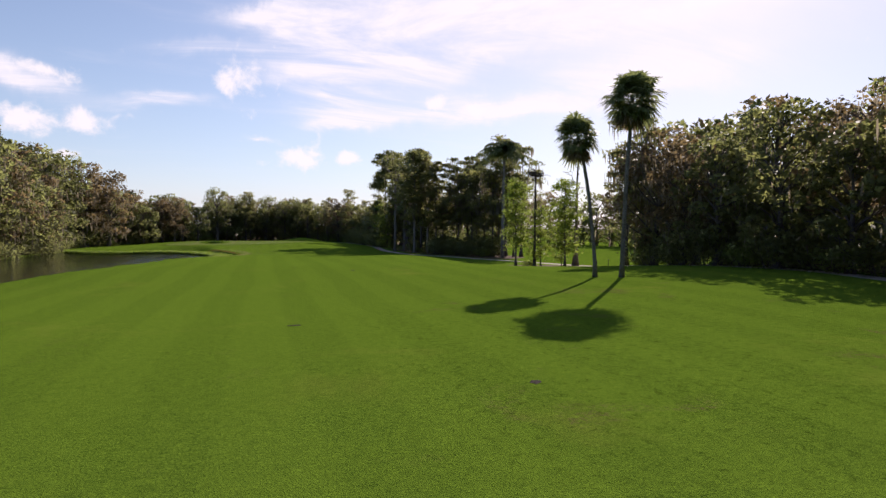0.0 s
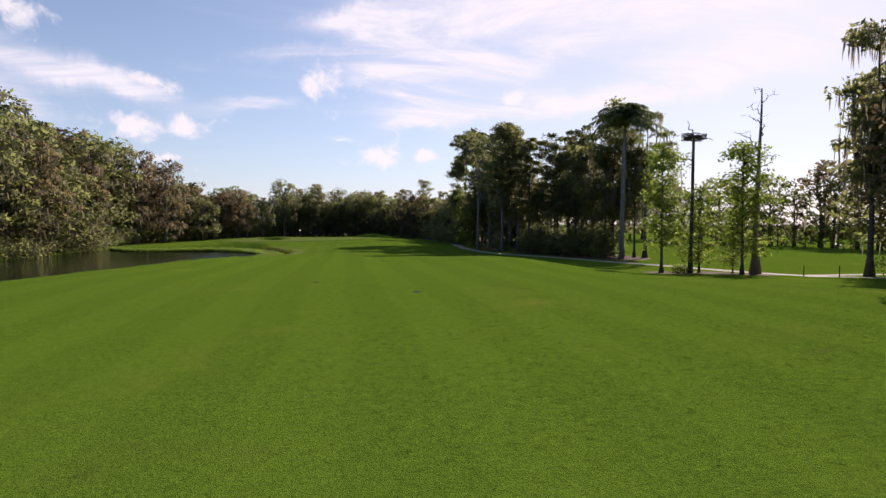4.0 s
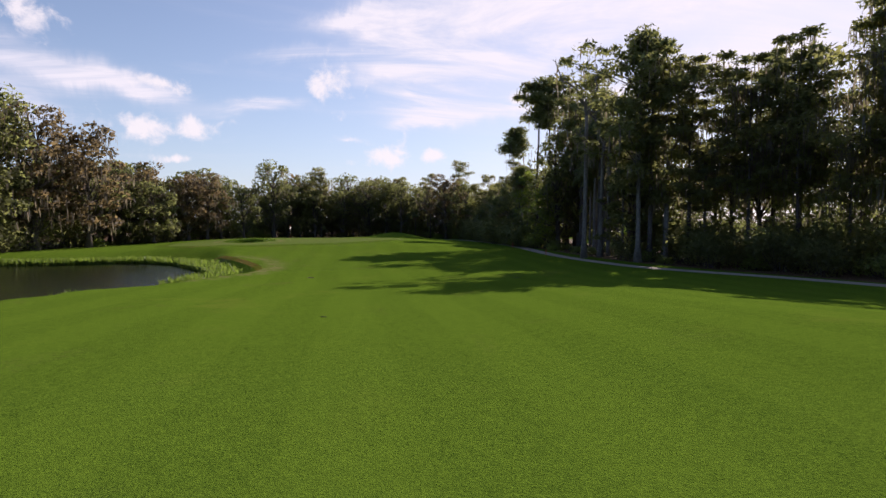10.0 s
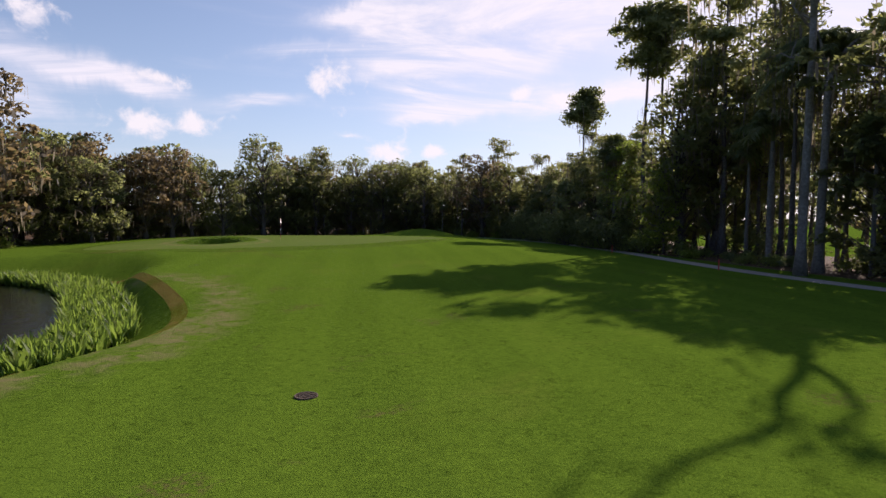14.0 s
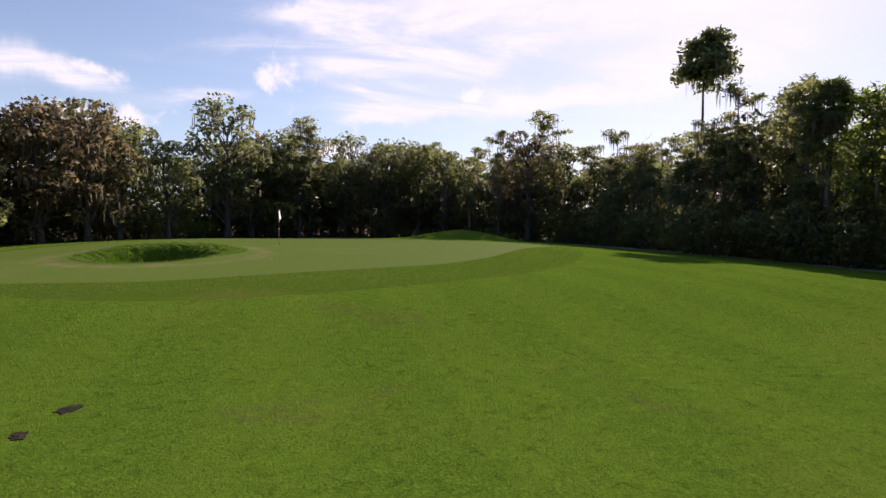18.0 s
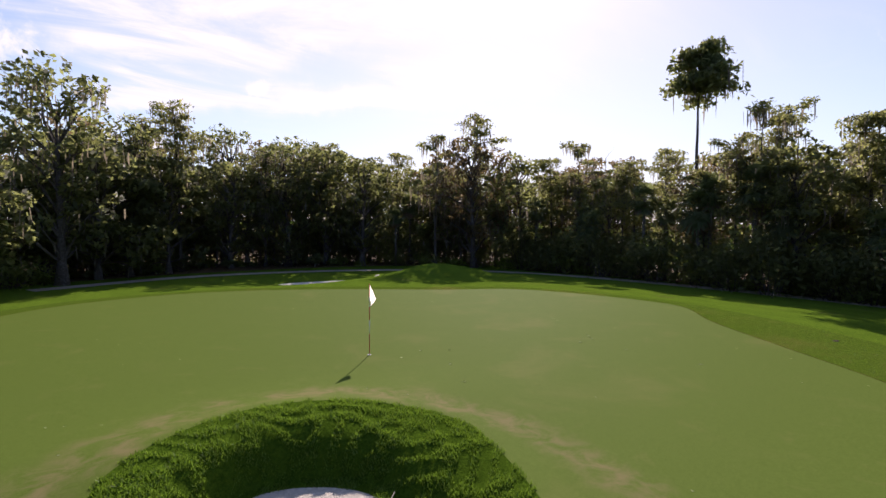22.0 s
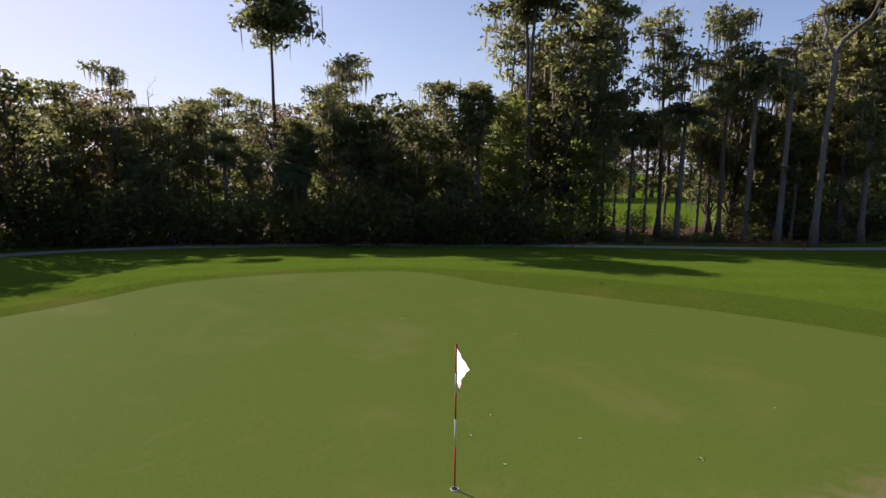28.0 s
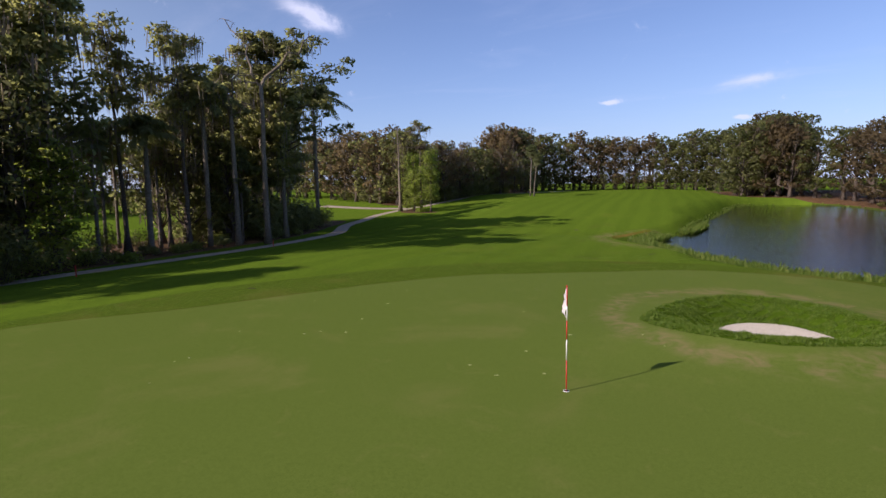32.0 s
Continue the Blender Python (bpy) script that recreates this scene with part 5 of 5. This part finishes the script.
def flagstick(x, y, compass, number=""):
    root = thing("flagstick", "red and white striped flagstick with a limp white flag", "golf flag")
    root.matrix_basis = pose(x, y, ground_z(x, y))
    cuts = [-0.1, 0.66, 1.1, 1.5, 1.80, 2.2]
    for i in range(5):
        s = Shape()
        s.tube([(0, 0, cuts[i]), (0, 0, cuts[i + 1])], [0.0125, 0.0125], 10)
        part("pole_section", s, RED if i % 2 == 0 else WHITE, root, "red section" if i % 2 == 0 else "white section", True)
    s = Shape()
    s.tube([(0, 0, 2.2), (0, 0, 2.225), (0, 0, 2.24)], [0.015, 0.015, 0.004], 10)
    part("knob", s, RED, root, "red end cap")
    cup = Shape()
    ang = np.linspace(0, 2 * np.pi, 24, endpoint=False)
    ring = np.stack([np.cos(ang), np.sin(ang)], 1)
    cup.add(np.concatenate([np.column_stack([ring * r, np.full(24, h)]) for r, h in ((0.064, 0.004), (0.060, 0.012), (0.054, 0.012), (0.054, -0.05))]),
            [(k * 24 + i, k * 24 + (i + 1) % 24, (k + 1) * 24 + (i + 1) % 24, (k + 1) * 24 + i) for k in (0, 1, 2) for i in range(24)])
    part("cup_rim", cup, WHITE, root, "white rim of the hole")
    # flat black disc across the cup: the hole's inner shade put into colour
    hole = Shape()
    hole.add(np.column_stack([ring * 0.054, np.full(24, 0.008)]), [tuple(range(24))])
    part("cup_hole", hole, BLACK, root, "black disc standing for the shade in the hole")
    out = np.array([math.sin(radians(compass)), math.cos(radians(compass)), 0])
    nor = np.array([-out[1], out[0], 0])

    def cloth_at(u, v):
        """A point of the limp cloth: u from the pole outwards, v from its upper to its lower edge."""
        top_in, low_in = np.array([0.013, 2.19]), np.array([0.013, 1.82])
        top_out, low_out = np.array([0.235, 1.80]), np.array([0.05, 1.52])
        p = (1 - u) * ((1 - v) * top_in + v * low_in) + u * ((1 - v) * top_out + v * low_out)
        w = 0.035 * math.sin(5.5 * u + 5 * v) * u ** 0.7 + 0.012 * math.sin(17 * u * (1 - v))
        return out * p[0] + nor * w + np.array([0, 0, p[1]])

    cloth = Shape()
    m = 14
    front = [cloth_at(i / m, k / m) for i in range(m + 1) for k in range(m + 1)]
    faces = [(i * (m + 1) + k, (i + 1) * (m + 1) + k, (i + 1) * (m + 1) + k + 1, i * (m + 1) + k + 1) for i in range(m) for k in range(m)]
    cloth.add(front, faces)
    cloth_part = part("cloth", cloth, CLOTH, root, "limp white cloth", True)
    hem = Shape()
    hem.tube([cloth_at(u, 0) for u in np.linspace(0, 1, 14)] + [cloth_at(1, v) for v in np.linspace(0.08, 1, 12)] + [cloth_at(u, 1) for u in np.linspace(0.92, 0, 12)], np.full(38, 0.0055), 5)
    part("hem", hem, BLACK, cloth_part, "dark hem")
    if number:
        for s in (1, -1):
            me = lettering(number, 0.11)
            q = np.array([v.co[:] for v in me.vertices])
            pts = []
            for px, py, _ in q:
                u, v = 0.80 + (py * 0.9) * -1.1, 0.74 + px * s * 1.6
                pts.append(cloth_at(min(max(u, 0), 1), min(max(v, 0), 1)) + nor * s * 0.005)
            me.vertices.foreach_set("co", np.array(pts).ravel())
            me.materials.append(BLACK)
            me.update()
            part("number", me, None, cloth_part, "dark printed number")
    return root


flagstick(-2.0, 173.5, 148, "15")
far_pin = flagstick(87.3, 119.9, 165)
tagged(far_pin, "distant flagstick with a white flag on another green")


# ---- rake in the bunker ----
def bunker_rake(x, y, turn):
    root = thing("rake", "dark bunker rake lying on the sand", "rake")
    z = ground_z(x, y)
    root.matrix_basis = pose(x, y, z + 0.03, 0, 0, turn)
    end = Vector((1.3, 0, 0))
    far = root.matrix_basis @ end
    rise = ground_z(far.x, far.y) - z + 0.03
    s = Shape()
    s.tube([(0, 0, 0.02), (0.65, 0, 0.02 + rise * 0.5), (1.3, 0, rise)], [0.014, 0.014, 0.013], 8)
    part("handle", s, STEEL, root, "long grey handle", True)
    s = Shape()
    s.add([(a, b, c) for a in (-0.04, 0.04) for b in (-0.28, 0.28) for c in (0.0, 0.05)], [(0, 1, 3, 2), (4, 6, 7, 5), (0, 2, 6, 4), (1, 5, 7, 3), (0, 4, 5, 1), (2, 3, 7, 6)])
    head = part("head", s, BLACK, root, "dark plastic head")
    for k in range(13):
        s = Shape()
        yk = -0.26 + k * 0.52 / 12
        s.tube([(-0.02, yk, 0.01), (-0.09, yk, -0.02)], [0.008, 0.004], 5)
        part("tine", s, BLACK, head)
    return root


bunker_rake(-6.5, 165.7, 43)


# ---- osprey nest, forked dead trees, stakes ----
def nest_tree(x, y, tall):
    g = np.random.default_rng(101)
    root = thing("nest_tree", "dead trunk carrying a broad nest of sticks", "dead tree")
    root.matrix_basis = pose(x, y, ground_z(x, y) - 0.1)
    s = Shape()
    line = trunk_line(g, tall, 0.012, 8)
    s.tube(line, flare(0.17, tall, 8, 0.7, 1.6), 8)
    part("trunk", s, BARK, root, smooth=True)
    top = line[-1]
    nest = Shape()
    for k in range(150):
        a, r = g.uniform(0, 2 * np.pi), 1.0 * math.sqrt(g.random())
        c = top + [r * math.cos(a), r * math.sin(a), g.uniform(-0.15, 0.4) * (0.5 + 0.5 * r)]
        d = np.array([-math.sin(a), math.cos(a), g.uniform(-0.3, 0.3)]) * g.uniform(0.25, 0.6)
        nest.tube([c - d, c + d], [0.03, 0.018], 4, False)
    tagged(part("nest", nest, STICKS, root, "broad platform of dark sticks"), kind="stuff")
    for a, up, long in ((20, 0.1, 3.0), (205, 1.4, 1.1), (140, -2.0, 1.4), (320, -4.5, 1.8)):
        b = Shape()
        tip = top + [long * math.cos(radians(a)), long * math.sin(radians(a)), up]
        b.tube(bent(g, top + [0, 0, min(0, up)], tip, 0.15, 0.1), np.linspace(0.07, 0.02, 5), 5)
        part("bough", b, BARK, root)
    return root


nest_tree(35.8, 87.6, 12.1)


def forked_tree(x, y, fork, tall, turn, seed, label):
    """A pale dead tree that parts into two crooked boughs high up."""
    g = np.random.default_rng(seed)
    root = thing("dead_tree", label, "dead tree", "dead trees")
    root.matrix_basis = pose(x, y, ground_z(x, y) - 0.15, 0, 0, turn)
    s = Shape()
    line = trunk_line(g, fork, 0.02, 9)
    s.tube(line, flare(0.27, fork, 9, 0.66, 1.6), 9)
    part("trunk", s, PALE_BARK, root, smooth=True)
    top = line[-1]
    for way, long, r in (((-0.75, 0.15, 0.75), tall - fork, 0.19), ((0.45, -0.1, 0.95), (tall - fork) * 1.05, 0.15), ((0.9, 0.3, 0.25), (tall - fork) * 0.6, 0.08)):
        b = Shape()
        end_at = top + np.array(way) * long
        spine = bent(g, top, end_at, 0.25, 0.22, 8)
        b.tube(spine, np.linspace(r, 0.035, 8), 7)
        for k in (3, 4, 5, 6, 7, 7):
            d = g.normal(size=3) * [0.8, 0.8, 0.5] + [0, 0, 0.4]
            b.tube(bent(g, spine[k], spine[k] + d * g.uniform(0.5, 1.3), 0.1, 0.08, 4), np.linspace(0.05, 0.012, 4), 4, False)
        part("bough", b, PALE_BARK, root)
    return root


forked_tree(30.9, 140.2, 15.2, 21.4, 35, 301, "pale bleached dead tree forking into two boughs")
forked_tree(33.4, 141.4, 12.5, 17.5, 160, 303, "pale leaning dead tree beside a taller one")
forked_tree(36.2, 133.6, 10.5, 15.0, 160, 303, "pale dead tree with crooked boughs")


def stake(x, y, tall, mat, label, name="stake"):
    root = thing(name, label, "stake", "course stakes")
    root.matrix_basis = pose(x, y, ground_z(x, y))
    s = Shape()
    s.tube([(0, 0, -0.1), (0, 0, tall * 0.9), (0, 0, tall)], [0.035, 0.035, 0.012], 6)
    part("post", s, mat, root)


stake(29.8, 160.6, 0.75, RED, "small red marker stake by the cart path")
stake(27.9, 143.4, 0.7, RED, "small red marker stake by the cart path")
stake(40.2, 80, 0.8, BLACK, "short dark post beside the cart path", "post")
stake(38.4, 75.4, 0.8, BLACK, "short dark post beside the cart path", "post")


# ---- dark scars in the turf ----
SOIL_AND_PIT_SHADE = ground_stuff("bare_soil_and_pit_shade", (0.012, 0.010, 0.006), (0.035, 0.026, 0.014), (0.08, 0.06, 0.03), 18, 0.8)


def scar(x, y, long, wide, turn, seed):
    g = np.random.default_rng(seed)
    root = tagged(new("bare_patch"), "small dark bare patch of soil in the turf", "bare patch", "bare patches")
    root.matrix_basis = pose(x, y, ground_z(x, y), 0, 0, turn)
    ang = np.linspace(0, 2 * np.pi, 18, endpoint=False)
    s = Shape()
    edge = np.stack([np.cos(ang) * long, np.sin(ang) * wide], 1) * g.uniform(0.7, 1.15, (18, 1))
    rings = np.concatenate([np.column_stack([edge * k, np.full(18, h)]) for k, h in ((1, -0.01), (0.85, 0.006), (0.4, 0.010))])
    s.add(rings, [(k * 18 + i, k * 18 + (i + 1) % 18, (k + 1) * 18 + (i + 1) % 18, (k + 1) * 18 + i) for k in (0, 1) for i in range(18)] + [tuple(36 + i for i in range(18))])
    part("soil", s, SOIL_AND_PIT_SHADE, root)


for k, (x, y, a, b) in enumerate([(0.8, 41.1, 0.24, 0.14), (4.6, 33, 0.16, 0.12), (7.3, 65.8, 0.3, 0.2), (3.3, 69.8, 0.24, 0.12), (18.3, 95.6, 0.35, 0.2), (16, 118.9, 0.4, 0.2),
                                  (-4.2, 146.2, 0.2, 0.12), (-4.4, 145.5, 0.16, 0.1), (4.3, 101.3, 0.12, 0.05), (12.5, 165.4, 0.25, 0.12)]):
    scar(x, y, a, b, k * 40, 400 + k)


def drain_grate(x, y, r):
    root = thing("drain_grate", "round rusty iron drain grate sunk in the fairway", "drain grate")
    root.matrix_basis = pose(x, y, ground_z(x, y) + 0.004, 0, 0, 35)
    ang = np.linspace(0, 2 * np.pi, 28, endpoint=False)
    ring = np.stack([np.cos(ang), np.sin(ang)], 1)
    # no real depth: a dark flat disc paints the shade below the bars
    pit = Shape()
    pit.add(np.column_stack([ring * r * 0.93, np.full(28, 0.006)]), [tuple(range(28))])
    part("pit", pit, SOIL_AND_PIT_SHADE, root, "dark disc standing for the shaded pit under the bars")
    rim = Shape()
    rim.add(np.concatenate([np.column_stack([ring * k * r, np.full(28, h)]) for k, h in ((1.06, -0.02), (1.03, 0.022), (0.92, 0.022), (0.92, 0.0))]),
            [(k * 28 + i, k * 28 + (i + 1) % 28, (k + 1) * 28 + (i + 1) % 28, (k + 1) * 28 + i) for k in range(3) for i in range(28)])
    part("rim", rim, RUST, root, "rusty round rim")
    for k in range(7):
        o = (k - 3) * r * 0.26
        h = math.sqrt(max(0.01, (0.93 * r) ** 2 - o * o))
        for cross in (0, 1):
            if cross and k % 2:
                continue
            bar = Shape()
            box = np.array([(a * h, o + b * 0.011, 0.012 + c * 0.009) for a in (-1, 1) for b in (-1, 1) for c in (-1, 1)])
            bar.add(box[:, [1, 0, 2]] if cross else box, [(0, 1, 3, 2), (4, 6, 7, 5), (0, 2, 6, 4), (1, 5, 7, 3), (0, 4, 5, 1), (2, 3, 7, 6)])
            part("bar", bar, RUST, root)
    return root


RUST = ground_stuff("rusty_iron", (0.05, 0.035, 0.025), (0.12, 0.085, 0.06), (0.22, 0.17, 0.13), 40, 0.4, 0.7)
drain_grate(3.1, 122.4, 0.2)

# ---- pale flecks on the green: ball marks and scraps ----
FLECK = painted("pale_scrap", (0.36, 0.40, 0.17), 0.9)
g = np.random.default_rng(77)
spots = [(0.4, 172.5), (-0.4, 173.0), (5.3, 166.7), (4.8, 170.7), (-1.4, 172.6), (5.1, 169.1), (5.9, 171.2), (-1.6, 169.4), (6.6, 181.7), (7.5, 174.0), (-0.7, 171.1), (5.6, 170.8)]
more = g.uniform((-12, 160), (13, 186), (120, 2))
d = away(GREEN_EDGE, more[:, 0], more[:, 1])
e = away(RIM, more[:, 0], more[:, 1])
spots += [tuple(p) for p in more[(d < -0.6) & (e > 0.6)]][:30]
shapes = []
for k in range(4):
    s = Shape()
    ang = np.linspace(0, 2 * np.pi, 12, endpoint=False)
    rad = np.where(np.arange(12) % 3 == k % 3, g.uniform(0.05, 0.09, 12), g.uniform(0.010, 0.022, 12))[:, None]
    top = np.column_stack([np.stack([np.cos(ang), np.sin(ang)], 1) * rad, np.full(12, 0.007)])
    s.add(np.concatenate([top, top * [1.08, 1.08, 0] - [0, 0, 0.004]]), [tuple(range(12))] + [(i, 12 + i, 12 + (i + 1) % 12, (i + 1) % 12) for i in range(12)])
    shapes.append(s.mesh("scrap", FLECK))
for k, (x, y) in enumerate(spots):
    ob = tagged(new("ball_mark", shapes[k % 4]), "small pale ball mark on the putting green", "ball mark", "ball marks")
    ob.matrix_basis = pose(x, y, ground_z(x, y) + 0.004, 0, 0, k * 77) @ Matrix.Diagonal((0.8 if k < 12 else 0.45,) * 3 + (1,))


# ---- reeds along the pond ----
def reeds():
    g = np.random.default_rng(55)
    s = Shape()
    way = np.roll(POND, -1, 0) - POND
    long = np.linalg.norm(way, axis=1)
    nor = np.stack([way[:, 1], -way[:, 0]], 1) / long[:, None]
    if inside(POND, (POND[:1] + nor[:1] * 0.3)[:, 0], (POND[:1] + nor[:1] * 0.3)[:, 1])[0]:
        nor = -nor  # outwards
    for i in range(len(POND)):
        x, y = POND[i]
        thick = (y > 124 and x > -34) or (109 < y < 119 and x > -15)
        near = y > 40
        if not near:
            continue
        patch = noise.noise(Vector((x * 0.11, y * 0.11, 3.0)))
        count = int(long[i] * (46 if thick else 9 if patch > 0.02 else 3))
        deep = (2.3 if y > 126 else 1.7) if thick else 1.0
        for k in range(count):
            p = POND[i] + way[i] * g.random() - nor[i] * (g.random() ** 0.8 * deep - 0.5)
            base = np.array([p[0], p[1], max(ground_z(p[0], p[1]), -1.8)])
            tall = g.uniform(0.45, 0.95) * (1.0 if thick else 0.6)
            for leaf in range(7):
                a = g.uniform(0, 2 * np.pi)
                d = np.array([math.cos(a), math.sin(a), 0]) * g.uniform(0.1, 0.45) * tall
                w = np.array([-math.sin(a), math.cos(a), 0]) * g.uniform(0.035, 0.075)
                h = tall * g.uniform(0.6, 1.05)
                s.add([base, base + d * 0.5 + w + [0, 0, h * 0.62], base + d * 1.15 + [0, 0, h], base + d * 0.5 - w + [0, 0, h * 0.66]], [(0, 1, 2, 3)])
    tagged(new("reeds", s.mesh("reeds", REED_LEAF)), "green reeds and pickerelweed along the pond's edge", "reeds", kind="stuff")


reeds()


# ---- longer grass: bunker bank, fringe, near fairway ----
def blades(name, label, area, count, tall, wide, mat, seed, keep):
    g = np.random.default_rng(seed)
    x = g.uniform(area[0], area[1], count)
    y = g.uniform(area[2], area[3], count)
    ok = keep(x, y)
    x, y = x[ok], y[ok]
    m = len(x)
    c = np.column_stack([x, y, height_at(x, y)])
    a = g.uniform(0, 2 * np.pi, m)
    side = np.column_stack([np.cos(a), np.sin(a), np.zeros(m)]) * wide * g.uniform(0.6, 1.3, (m, 1))
    h = tall * g.uniform(0.5, 1.3, (m, 1))
    lean = g.normal(size=(m, 3)) * [0.45, 0.45, 0] * h
    tip = c + lean + np.array([0, 0, 1.0]) * h
    me = bpy.data.meshes.new(name)
    pts = np.stack([c - side, c + side, tip], 1).reshape(-1, 3)
    me.from_pydata(pts.tolist(), [], np.arange(3 * m).reshape(-1, 3).tolist())
    me.materials.append(mat)
    tagged(new(name, me), label, "grass", kind="stuff")


blades("bank_grass", "shaggy dark grass on the bunker's bank", (-10.6, -3.2, 161.2, 170.4), 95000, 0.062, 0.011, BLADE, 61,
       lambda x, y: (away(RIM, x, y) < 0.05) & (away(PIT, x, y) > -0.03) & (np.sin(6.3 * x + 2.1 * np.sin(2.9 * y)) * np.sin(7.1 * y + 1.7 * np.sin(3.7 * x)) > -0.25))
blades("fringe_grass", "short rough grass of the fringe", (-12, 18, 153.5, 187), 190000, 0.028, 0.007, BLADE, 62,
       lambda x, y: (away(COLLAR_EDGE, x, y) < 0) & (away(GREEN_EDGE, x, y) > 0))
blades("fairway_blades", "short mown blades of the fairway", (-12, 10, 128, 158), 120000, 0.02, 0.006, BLADE, 63,
       lambda x, y: away(COLLAR_EDGE, x, y) > 0)
